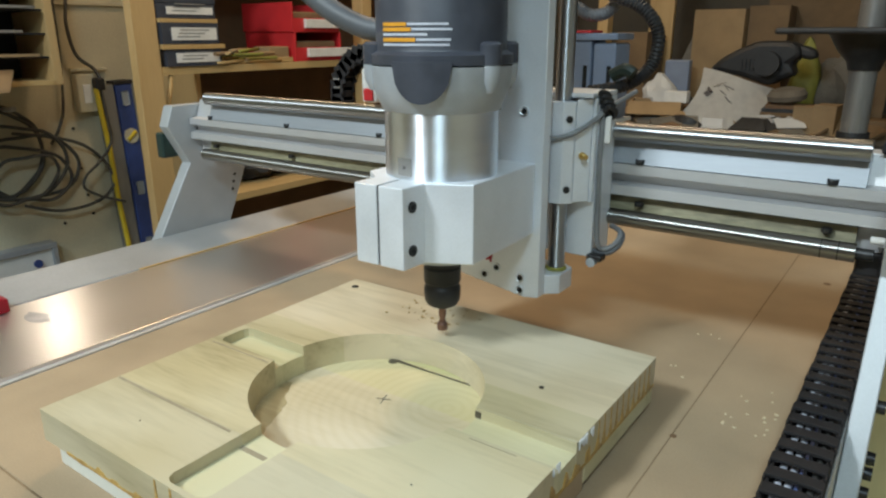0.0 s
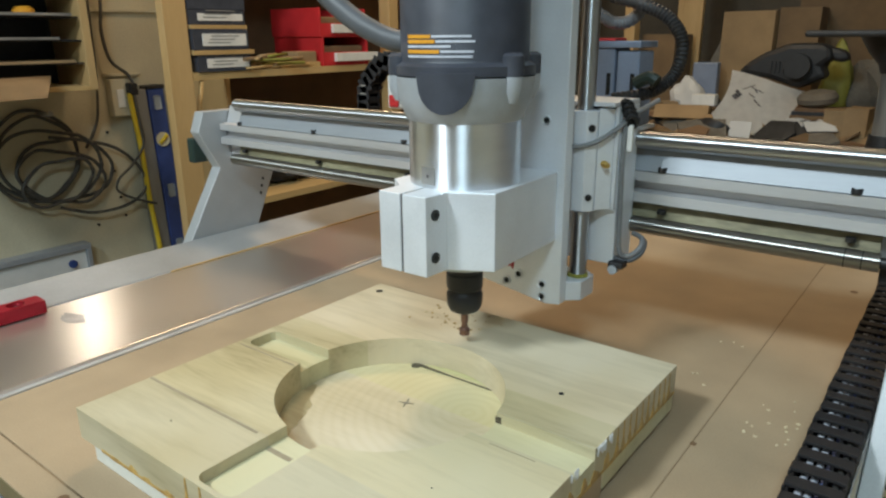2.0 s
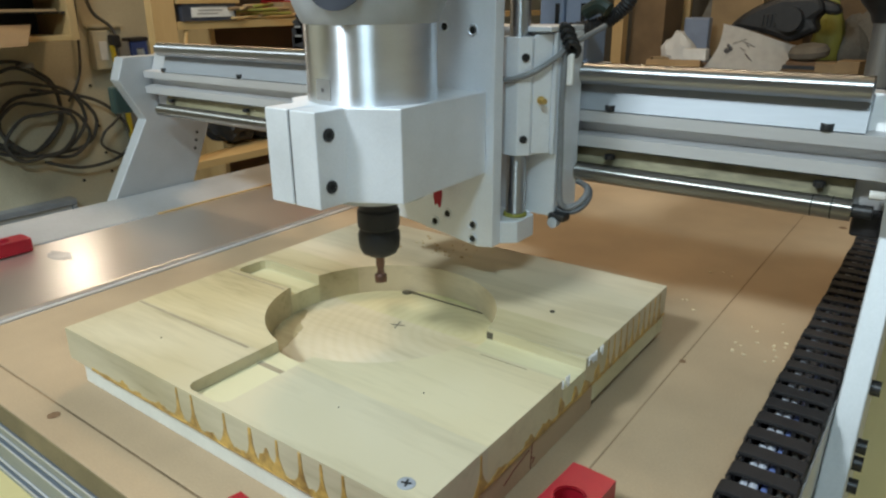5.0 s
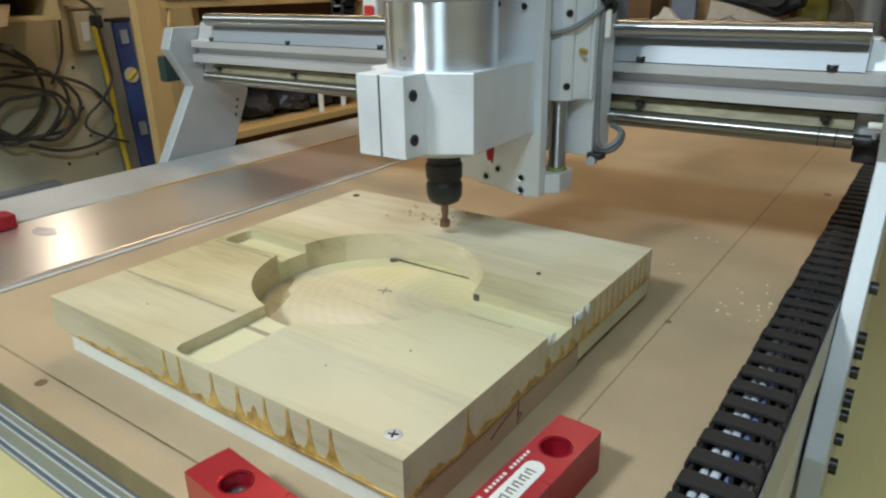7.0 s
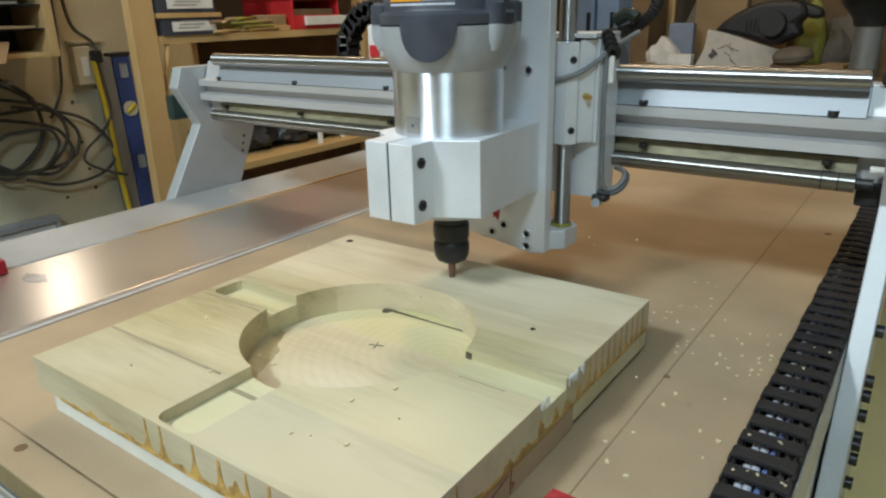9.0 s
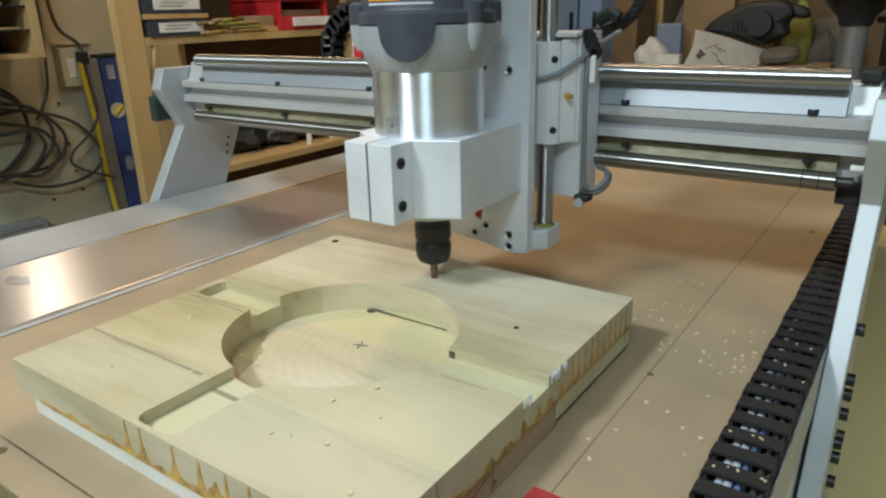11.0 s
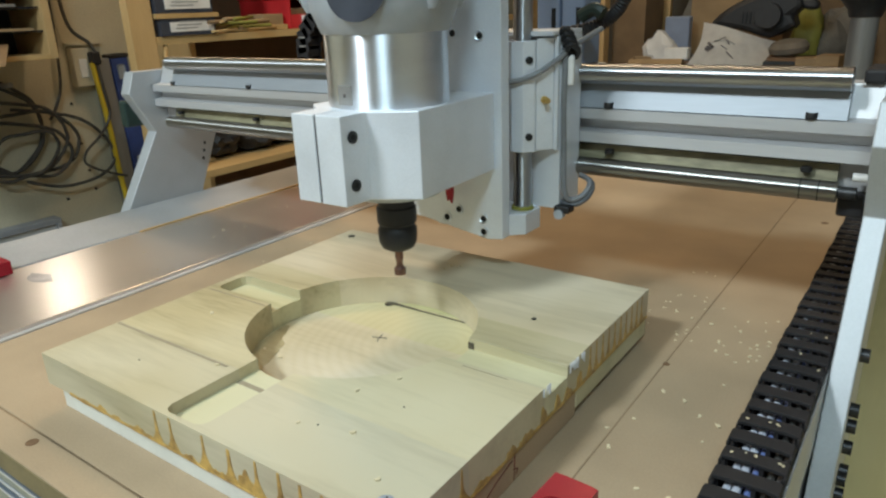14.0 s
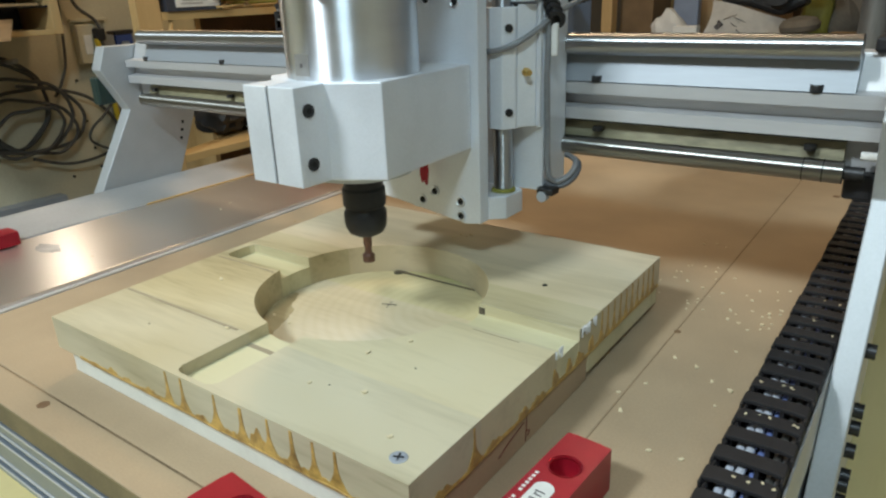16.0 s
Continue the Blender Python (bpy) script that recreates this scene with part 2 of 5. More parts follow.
CEIL = surface("ceiling_paint", (0.62, 0.60, 0.55), 0.8, 0, 0.05, 4, 150, 0.05)
FLOORMAT = surface("concrete_floor", (0.26, 0.24, 0.20), 0.7, 0, 0.12, 5, 150, 0.1)
IRON = surface("dark_iron", (0.05, 0.052, 0.056), 0.45, 0.5, 0.2, 20, 300, 0.08)
LEVELBLUE = surface("blue_level", (0.035, 0.065, 0.22), 0.4, 0, 0.15, 20, 300, 0.03)
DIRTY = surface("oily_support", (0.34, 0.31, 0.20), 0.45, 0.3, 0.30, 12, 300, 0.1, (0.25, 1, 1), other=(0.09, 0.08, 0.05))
COLUMN = surface("worn_column", (0.30, 0.30, 0.295), 0.35, 0.5, 0.12, 20, 300, 0.05, (1, 1, 0.1))
BRIGHTPLATE = surface("bright_plate", (0.36, 0.39, 0.43), 0.50, 0.35, 0.06, 25, 400, 0.03, (0.1, 1, 1))
DUSTY = surface("dusty_fabric", (0.17, 0.155, 0.13), 0.9, 0, 0.2, 14, 200, 0.2)
GALV = surface("dull_metal", (0.42, 0.41, 0.40), 0.45, 0.7, 0.12, 20, 300, 0.04)
YELLOW = surface("yellow_cord", (0.66, 0.48, 0.03), 0.5, 0, 0.1, 20, 300, 0.03)
OLIVE = surface("olive_bag", (0.26, 0.25, 0.045), 0.6, 0, 0.15, 10, 200, 0.05)
GREEN = surface("green_plug", (0.015, 0.035, 0.030), 0.45, 0, 0.15, 40, 300, 0.05)
SHAVING = surface("wood_chip", (0.74, 0.64, 0.43), 0.7, 0, 0.1, 200, 900, 0.05)

# ---------------------------------------------------------------- mesh helpers
BASE = {}


def box(bm, x0, x1, y0, y1, z0, z1, bevel=0.0, m=None):
    vs = [bm.verts.new(v) for v in ((x0, y0, z0), (x1, y0, z0), (x1, y1, z0), (x0, y1, z0), (x0, y0, z1), (x1, y0, z1), (x1, y1, z1), (x0, y1, z1))]
    fs = [bm.faces.new([vs[i] for i in q]) for q in ((0, 3, 2, 1), (4, 5, 6, 7), (0, 1, 5, 4), (1, 2, 6, 5), (2, 3, 7, 6), (3, 0, 4, 7))]
    if bevel:
        es = {e for f in fs for e in f.edges}
        r = bmesh.ops.bevel(bm, geom=list(es), offset=bevel, segments=2, profile=0.5, affect="EDGES")
        vs = list({v for f in r["faces"] for v in f.verts} | {v for v in vs if v.is_valid})
    if m is not None:
        bmesh.ops.transform(bm, matrix=m, verts=[v for v in vs if v.is_valid])
    return bm


def prism(bm, poly, a, b, axis="z", bevel=0.0):
    """A polygon in the two other axes, drawn out from a to b along an axis."""
    def p(u, v, w):
        return {"z": (u, v, w), "x": (w, u, v), "y": (u, w, v)}[axis]
    lo = [bm.verts.new(p(u, v, a)) for u, v in poly]
    hi = [bm.verts.new(p(u, v, b)) for u, v in poly]
    n = len(poly)
    fs = [bm.faces.new(lo[::-1]), bm.faces.new(hi)]
    for i in range(n):
        fs.append(bm.faces.new((lo[i], lo[(i + 1) % n], hi[(i + 1) % n], hi[i])))
    bmesh.ops.recalc_face_normals(bm, faces=fs)
    if bevel:
        bmesh.ops.bevel(bm, geom=list({e for f in fs for e in f.edges}), offset=bevel, segments=2, profile=0.5, affect="EDGES")
    return bm


def lathe(bm, profile, cx, cy, cz=0.0, seg=40, m=None, closed=True):
    """Turned form round a vertical axis: profile of (radius, height)."""
    rings = []
    for r, z in profile:
        rings.append([bm.verts.new((cx + r * math.cos(2 * math.pi * i / seg), cy + r * math.sin(2 * math.pi * i / seg), cz + z)) for i in range(seg)])
    fs = []
    for a, b in zip(rings, rings[1:]):
        for i in range(seg):
            fs.append(bm.faces.new((a[i], a[(i + 1) % seg], b[(i + 1) % seg], b[i])))
    if closed:
        fs.append(bm.faces.new(rings[0][::-1]))
        fs.append(bm.faces.new(rings[-1]))
    bmesh.ops.recalc_face_normals(bm, faces=fs)
    for f in fs[: len(fs) - (2 if closed else 0)]:
        f.smooth = True
    if m is not None:
        bmesh.ops.transform(bm, matrix=m, verts=[v for r in rings for v in r])
    return bm


def rod(bm, p, q, r, seg=16, r2=None):
    """A round bar from p to q."""
    p, q = Vector(p), Vector(q)
    m = Matrix.Translation(p) @ (q - p).to_track_quat("Z", "Y").to_matrix().to_4x4()
    return lathe(bm, [(r, 0), (r if r2 is None else r2, (q - p).length)], 0, 0, 0, seg, m)


def smooth_path(points, steps=6):
    """A soft line through the points."""
    pts = [Vector(p) for p in points]
    out = []
    for i in range(len(pts) - 1):
        a, b, c, d = pts[max(0, i - 1)], pts[i], pts[i + 1], pts[min(len(pts) - 1, i + 2)]
        for k in range(steps):
            t = k / steps
            out.append(0.5 * (2 * b + (c - a) * t + (2 * a - 5 * b + 4 * c - d) * t * t + (3 * b - a - 3 * c + d) * t ** 3))
    return out + [pts[-1]]


def tube(bm, points, r, seg=10, ribs=0.0, steps=6):
    """A cable or hose along a soft line; ribs: depth of its corrugation."""
    pts = smooth_path(points, steps)
    up = Vector((0.13, 0.21, 0.97))
    rings = []
    for i, p in enumerate(pts):
        d = (pts[min(i + 1, len(pts) - 1)] - pts[max(i - 1, 0)]).normalized()
        u = d.cross(up).normalized()
        v = u.cross(d)
        rr = r - (ribs if i % 2 else 0.0)
        rings.append([bm.verts.new(p + rr * (math.cos(2 * math.pi * k / seg) * u + math.sin(2 * math.pi * k / seg) * v)) for k in range(seg)])
    fs = []
    for a, b in zip(rings, rings[1:]):
        for k in range(seg):
            f = bm.faces.new((a[k], a[(k + 1) % seg], b[(k + 1) % seg], b[k]))
            f.smooth = True
            fs.append(f)
    fs += [bm.faces.new(rings[0][::-1]), bm.faces.new(rings[-1])]
    bmesh.ops.recalc_face_normals(bm, faces=fs)
    return bm


def mesh_of(name, bm, material):
    for e in bm.edges:
        if len(e.link_faces) == 2 and e.calc_face_angle(0.0) > 0.6:
            e.smooth = False
    me = bpy.data.meshes.new(name)
    bm.to_mesh(me)
    bm.free()
    me.materials.append(material)
    return me


def part(name, bm, material, parent, label=""):
    """One mesh under a thing or part; the bmesh is in world metres."""
    bmesh.ops.translate(bm, vec=-BASE[parent], verts=bm.verts)
    ob = new(name, mesh_of(name, bm, material))
    ob.parent = parent
    BASE[ob] = BASE[parent].copy()
    return tagged(ob, label)


def empty_thing(name, base, label, category, group="", kind=""):
    ob = new(name)
    ob.empty_display_size = 0.02
    ob.location = base
    BASE[ob] = Vector(base)
    return tagged(ob, label, category, group, kind)


def thing(name, bm, material, label, category, group="", kind=""):
    """A thing of one mesh with its origin at its foot."""
    co = [v.co for v in bm.verts]
    lo = [min(c[i] for c in co) for i in range(3)]
    hi = [max(c[i] for c in co) for i in range(3)]
    base = Vector(((lo[0] + hi[0]) / 2, (lo[1] + hi[1]) / 2, lo[2]))
    bmesh.ops.translate(bm, vec=-base, verts=bm.verts)
    ob = new(name, mesh_of(name, bm, material))
    ob.location = base
    BASE[ob] = base
    return tagged(ob, label, category, group, kind)


B = bmesh.new

# ---------------------------------------------------------------- the room
thing("floor", box(B(), -2.2, 2.0, -2.0, 3.4, -1.0, -0.95), FLOORMAT, "grey concrete workshop floor", "floor", kind="structure")
thing("ceiling", box(B(), -2.2, 2.0, -2.0, 3.4, 1.5, 1.56), CEIL, "off-white painted workshop ceiling", "ceiling", kind="structure")
thing("wall_west", box(B(), -1.80, -1.74, -2.0, 3.4, -0.95, 1.5), CREAM, "cream painted panelled workshop wall with scuffs", "wall", kind="structure")
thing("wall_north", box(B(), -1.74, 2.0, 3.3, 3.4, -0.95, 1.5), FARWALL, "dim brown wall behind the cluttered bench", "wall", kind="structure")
# east and south walls are out of view, added for bounce and reflections
thing("wall_east", box(B(), 1.9, 2.0, -2.0, 3.3, -0.95, 1.5), PLAINWALL, "plain unseen wall added to close the room and bounce light", "wall", kind="structure")
thing("wall_south", box(B(), -1.74, 1.9, -2.0, -1.9, -0.95, 1.5), CEIL, "plain unseen wall added to close the room and bounce light", "wall", kind="structure")
bm = B()
box(bm, -1.739, -1.731, 0.3, 1.5, 0.360, 0.368, 0.001)
thing("trim", bm, CREAM, "thin cream battens over the wall panel joints", "trim", kind="structure")

# ---------------------------------------------------------------- the machine bed
bed = empty_thing("router_table", (-0.4, 0.75, -0.16), "machine bed with brown fibreboard top and aluminium frame", "machine")
part("board_main", box(B(), -0.6155, -0.1197, 0.1480, 1.45, -0.019, 0.0, 0.0006), MDF, bed, "brown fibreboard spoil board")
part("board_strip", box(B(), -0.1190, -0.0450, 0.1480, 1.45, -0.019, 0.0, 0.0006), MDF, bed, "brown fibreboard spoil board")
part("board_front", box(B(), -0.6155, -0.0450, 0.1232, 0.1462, -0.018, 0.0, 0.0006), MDF, bed, "brown fibreboard edge strip")
# raw edge tone, painted darker still for the shade on the front face
part("raw_edge", box(B(), -0.6150, -0.0455, 0.1224, 0.1233, -0.0176, -0.0006, 0.0002), MDF_EDGE, bed, "raw sawn edge of the fibreboard, darkened for its shade")
part("joint_filler", box(B(), -0.1216, -0.1166, 0.15, 1.44, -0.010, -0.0004), SEAMDUST, bed)
part("joint_filler", box(B(), -0.61, -0.06, 0.1450, 0.1490, -0.010, -0.0009), SEAMDUST, bed)
part("sheet", box(B(), -0.7924, -0.6225, 0.10, 1.45, -0.004, 0.0045, 0.0005), SHEET, bed, "bare aluminium side sheet with scratches")
bm = B()
box(bm, -0.6222, -0.6160, 0.10, 1.45, -0.02, 0.0015, 0.0008)
part("edge_trim", bm, EXTRUSION, bed, "narrow bright aluminium trim")
# front T-slot extrusion
sec = [(0.1215, -0.0185), (0.1215, -0.0290), (0.1275, -0.0290), (0.1275, -0.0265), (0.1320, -0.0265), (0.1320, -0.0385), (0.1275, -0.0385), (0.1275, -0.0360), (0.1215, -0.0360),
       (0.1215, -0.0550), (0.1275, -0.0550), (0.1275, -0.0525), (0.1320, -0.0525), (0.1320, -0.0645), (0.1275, -0.0645), (0.1275, -0.0620), (0.1215, -0.0620), (0.1215, -0.0680), (0.1610, -0.0680), (0.1610, -0.0185)]
part("front_extrusion", prism(B(), sec, -0.84, 0.0, "x"), FRONTBAR, bed, "slotted aluminium front extrusion")
for z in (-0.0192, -0.0282, -0.0368, -0.0542, -0.0628):
    part("slot_lip", box(B(), -0.838, -0.002, 0.1206, 0.1216, z - 0.0008, z + 0.0008, 0.0003), EXTRUSION, bed, "bright machined slot edge")
part("side_cover", prism(B(), [(-0.8622, -0.10), (-0.7925, -0.10), (-0.7925, 0.0042), (-0.7935, 0.0058), (-0.8605, 0.0172), (-0.8622, 0.0160)], 0.0, 1.6, "y"), GREYPAINT, bed, "grey sloped side rail cover")
part("edge_strip", box(B(), -0.7922, -0.7895, 0.44, 1.44, 0.0046, 0.0066, 0.0004), PINE, bed, "thin pale wooden strip")
bm = B()
prism(bm, [(-0.738 + 0.021 * math.cos(a) * (1 + 0.12 * math.sin(5 * a) + 0.08 * math.sin(11 * a)), 0.289 + 0.0095 * math.sin(a) * (1 + 0.15 * math.cos(4 * a) + 0.10 * math.sin(9 * a))) for a in [math.tau * i / 40 for i in range(40)]], 0.0044, 0.00462)
part("smudge", bm, SMUDGE, bed, "dull grey smudge on the sheet")
part("tray_wall", box(B(), -0.0132, -0.0120, 0.10, 0.60, -0.03, 0.0160, 0.0004), GREYPAINT, bed, "thin tray wall beside the cable chain")
part("tray_floor", box(B(), -0.0448, -0.0134, 0.10, 1.45, -0.019, -0.0015), GREYPAINT, bed)
part("side_beam", box(B(), -0.06, -0.0140, 0.10, 1.45, -0.12, -0.020, 0.002), EXTRUSION, bed)
for k, (x, y, r) in enumerate(((-0.4354, 0.1383, 0.0042), (-0.0711, 0.8955, 0.0042), (-0.118, 0.4585, 0.0026), (-0.57, 0.80, 0.004))):
    part("screw_hole", lathe(B(), [(r, -0.0004), (r, 0.0003), (r * 0.6, 0.0003), (r * 0.6, 0.0001)], x, y, 0, 18), BOARDBROWN, bed, "dark countersunk screw hole")
workbench = empty_thing("workbench", (0.1, 0.1, -0.95), "yellow plywood workbench under the machine", "bench")
part("top", box(B(), -0.98, 0.55, -0.10, 1.6, -0.20, -0.17, 0.002), PLYWOOD, workbench, "yellow plywood top")
for x in (-0.9, 0.47):
    for y in (-0.02, 1.5):
        part("leg", box(B(), x - 0.04, x + 0.04, y - 0.04, y + 0.04, -0.95, -0.20, 0.003), PINE_V, workbench)

# ---------------------------------------------------------------- cable chain
chain = empty_thing("cable_chain", (-0.03, 0.75, 0.0), "black plastic cable drag chain lying along the table edge", "cable chain")


def link_mesh():
    bm = B()
    for sx in (-1, 1):
        box(bm, min(sx * 0.0176, sx * 0.0158), max(sx * 0.0176, sx * 0.0158), -0.0098, 0.0050, 0.0, 0.0200, 0.0008)
        box(bm, min(sx * 0.0157, sx * 0.0141), max(sx * 0.0157, sx * 0.0141), -0.0020, 0.0125, 0.0, 0.0192, 0.0008)
    poly = [(-0.0170, -0.0066), (-0.0110, -0.0054), (0.0100, -0.0050), (0.0170, -0.0064), (0.0170, 0.0050), (0.0120, 0.0058), (-0.0120, 0.0056), (-0.0170, 0.0046)]
    prism(bm, poly, 0.0182, 0.0208, "z", 0.0005)
    prism(bm, [(0.0030, -0.0040), (0.0052, -0.0040), (0.0052, 0.0042), (0.0030, 0.0042)], 0.0030, 0.0184, "z")
    box(bm, -0.0141, 0.0141, -0.006, 0.006, 0.0003, 0.0025)
    return mesh_of("link", bm, BLACK)


LINK = link_mesh()
for i in range(60):
    ob = new("link", LINK)
    ob.parent = chain
    ob.location = Vector((-0.0312 + 0.00002 * i + 0.0005 * math.sin(i * 1.7), 0.162 + 0.0200 * i, 0.0003)) - BASE[chain]
for name, x, z, mat in (("cable", -0.0400, 0.0130, PALECABLE), ("cable", -0.0345, 0.0135, PALECABLE), ("cable", -0.0290, 0.0100, BLUECABLE), ("cable", -0.0215, 0.0115, CORD), ("cable", -0.0180, 0.0100, GREYCABLE)):
    pts = [(x + 0.0006 * math.sin(9 * k + x * 900), 0.16 + 0.10 * k, z + 0.0015 * math.sin(5 * k + x * 300)) for k in range(13)]
    part(name, tube(B(), pts, 0.0023, 8, 0, 4), mat, chain)

# ---------------------------------------------------------------- workpiece
X0, X1, Y0, Y1, ZT, ZB, ZS = -0.466, -0.146, 0.169, 0.4905, 0.0445, 0.0205, 0.0365
CX, CY, CR, SW = -0.306, 0.328, 0.0862, 0.0155
NX, NW = -0.3060, 0.0205
work = empty_thing("workpiece", (-0.306, 0.33, 0.0), "pale glued poplar board with a round pocket and milled channels", "workpiece")


def arc(a0, a1, n=40):
    return [(CX + CR * math.cos(a0 + (a1 - a0) * i / n), CY + CR * math.sin(a0 + (a1 - a0) * i / n)) for i in range(n + 1)]


aS = math.asin(SW / CR)
nl, nr = -math.pi / 2 + math.asin((NX - NW - CX) / CR), -math.pi / 2 + math.asin((NX + SW - CX) / CR)
LIP = 0.0035
quarter = [(NX, Y0), (X1, Y0), (X1, CY - SW)] + arc(-aS, nr, 24) + [(NX + SW, Y0 + LIP + 0.006), (NX + SW - 0.002, Y0 + LIP + 0.002), (NX + SW - 0.006, Y0 + LIP), (NX, Y0 + LIP)]
PE = -0.459
pocket_end = [(PE + 0.006, CY + SW), (PE + 0.002, CY + SW - 0.002), (PE, CY + SW - 0.006), (PE, CY - SW + 0.006), (PE + 0.002, CY - SW + 0.002), (PE + 0.006, CY - SW)]
back = [(X1, CY + SW), (X1, Y1), (X0, Y1), (X0, CY)] + [(PE, CY)] + pocket_end[2::-1] + arc(math.pi - aS, aS, 44)
left = [(X0, CY), (X0, Y0), (NX, Y0), (NX, Y0 + LIP), (NX - NW + 0.006, Y0 + LIP), (NX - NW + 0.002, Y0 + LIP + 0.002), (NX - NW, Y0 + LIP + 0.006)] + arc(2 * math.pi + nl, math.pi + aS, 24) + pocket_end[:2:-1] + [(PE, CY)]


def milled(poly):
    return prism(B(), poly, ZB, ZT, "z")


part("plank", milled(quarter), POPLAR, work)
part("plank", milled(back), POPLAR, work)
part("plank", milled(left), POPLAR, work)
E4 = 0.0003
part("channel_floor", prism(B(), arc(-aS, aS, 8) + [(X1 - E4, CY + SW - E4), (X1 - E4, CY - SW + E4)], ZB, ZS), POPLAR_CUT, work)
part("channel_floor", prism(B(), arc(nl, nr, 8)[::-1] + [(NX - NW + E4, Y0 + LIP - 0.001), (NX + SW - E4, Y0 + LIP - 0.001)], ZB, ZS), POPLAR_CUT, work)
part("channel_floor", prism(B(), arc(math.pi - aS, math.pi + aS, 8) + [(PE + E4, CY - SW + E4), (PE + E4, CY + SW - E4)], ZB, ZS), POPLAR_CUT, work)
bm = B()
prism(bm, [(-0.4620, 0.1752), (-0.1472, 0.1752), (-0.1472, 0.1787), (-0.1900, 0.1787), (-0.1900, 0.4860), (-0.4620, 0.4860)], 0.0, ZB - 0.0004, "z", 0.0005)
part("base_board", bm, BASE_WHITE, work, "whitish base board under the planks")
part("base_block", box(B(), -0.1898, -0.1468, 0.1789, 0.3586, 0.0, ZB - 0.0004, 0.0006), MDF, work, "tan fibreboard base block under the planks")
part("pocket_floor", lathe(B(), [(CR + 0.003, -0.0003), (CR + 0.003, 0.0002)], CX, CY, ZB - 0.0004, 56), POPLAR_FLOOR, work, "round pocket floor with sweeping cutter marks")
part("base_strip", box(B(), -0.182, -0.1465, 0.3590, 0.4900, 0.0050, ZB - 0.0004, 0.0008), POPLAR_CUT, work, "greenish poplar strip under the edge")
# dried glue along the lower edge and in runs down the sides


def glue_film(face, a, b, runs, pools, seed):
    """Glue pooled along the lower edge: narrow runs that flare into round arches at their feet.
    runs: (place, half width, height) in order; pools: (place, half width, height) of low blots."""
    r = random.Random(seed)
    bm = B()
    n, t, rows = 640, 0.0004, []
    ph = [r.uniform(0, 6) for _ in range(4)]
    for i in range(n + 1):
        u = a + (b - a) * i / n
        h = 0.0013 + 0.0006 * math.sin(90 * u + ph[0]) + 0.0004 * math.sin(330 * u + ph[1])
        for at, w, top in pools:
            h = max(h, (top - ZB) * max(0.0, 1 - ((u - at) / w) ** 2) ** 0.5 * (0.85 + 0.15 * math.sin(900 * u)))
        for k, (at, w, top) in enumerate(runs):
            d = abs(u - at) - 1.25 * w * (0.8 + 0.2 * math.sin(700 * u + k))
            side_ = runs[k + 1][0] if u > at and k + 1 < len(runs) else runs[k - 1][0] if u < at and k else at + 0.02
            reach = min(0.5 * abs(side_ - at), 0.009)
            h = max(h, top - ZB if d <= 0 else 0.0 if d >= reach else 0.0150 * (1 - (1 - (1 - d / reach) ** 1.6) ** 0.55))
        h = min(0.0236, max(0.0003, h))
        p = [(t, ZB - 0.0006), (t, ZB + h), (-0.001, ZB + h), (-0.001, ZB - 0.0006)]
        rows.append([bm.verts.new((u, Y0 - o, z) if face == "front" else (X1 + o, u, z)) for o, z in p])
    for p, q in zip(rows, rows[1:]):
        for k in range(4):
            bm.faces.new((p[k], p[(k + 1) % 4], q[(k + 1) % 4], q[k]))
    bm.faces.new(rows[0]), bm.faces.new(rows[-1][::-1])
    bmesh.ops.recalc_face_normals(bm, faces=bm.faces[:])
    part("glue_film", bm, GLUE, work, "brown runs of dried glue on the side")


glue_film("front", X0 + 0.03, X1 - 0.0005,
          ((-0.331, 0.0007, 0.0435), (-0.316, 0.0008, 0.0435), (-0.285, 0.0010, 0.0430), (-0.2625, 0.0012, 0.0425), (-0.2405, 0.0011, 0.0435), (-0.2225, 0.0011, 0.0435), (-0.207, 0.0011, 0.0430), (-0.1915, 0.0013, 0.0435)),
          ((-0.2720, 0.010, 0.0245), (-0.2315, 0.010, 0.0240), (-0.2140, 0.010, 0.0245), (-0.1990, 0.009, 0.0245), (-0.395, 0.006, 0.0260), (-0.378, 0.005, 0.0245), (-0.352, 0.006, 0.0255), (-0.300, 0.006, 0.0250), (-0.250, 0.007, 0.0350), (-0.172, 0.008, 0.0240)), 4)
glue_film("side", Y0 + 0.0005, Y1 - 0.001,
          ((0.222, 0.0009, 0.043), (0.379, 0.0008, 0.043), (0.389, 0.0008, 0.0435), (0.400, 0.0007, 0.043), (0.411, 0.0008, 0.0435), (0.422, 0.0007, 0.043), (0.433, 0.0008, 0.0435), (0.444, 0.0007, 0.043), (0.455, 0.0008, 0.0435), (0.466, 0.0007, 0.043), (0.476, 0.0007, 0.043)),
          ((0.362, 0.004, 0.034), (0.345, 0.006, 0.0290), (0.330, 0.004, 0.031), (0.311, 0.004, 0.034), (0.290, 0.010, 0.0265), (0.272, 0.006, 0.0275), (0.240, 0.008, 0.0255), (0.192, 0.010, 0.0265)), 6)
# pen strokes on the base block
for (ya, za), (yb, zb) in (((0.2461, 0.0086), (0.2567, 0.0123)), ((0.2567, 0.0123), (0.2736, 0.0157)), ((0.277, 0.0179), (0.276, 0.0017)), ((0.2756, 0.009), (0.2805, 0.0069)), ((0.2805, 0.0069), (0.2782, 0.0044))):
    part("pen_stroke", rod(B(), (-0.1468, ya, za), (-0.1468, yb, zb), 0.00045, 6), REDINK, work, "brown pen stroke")
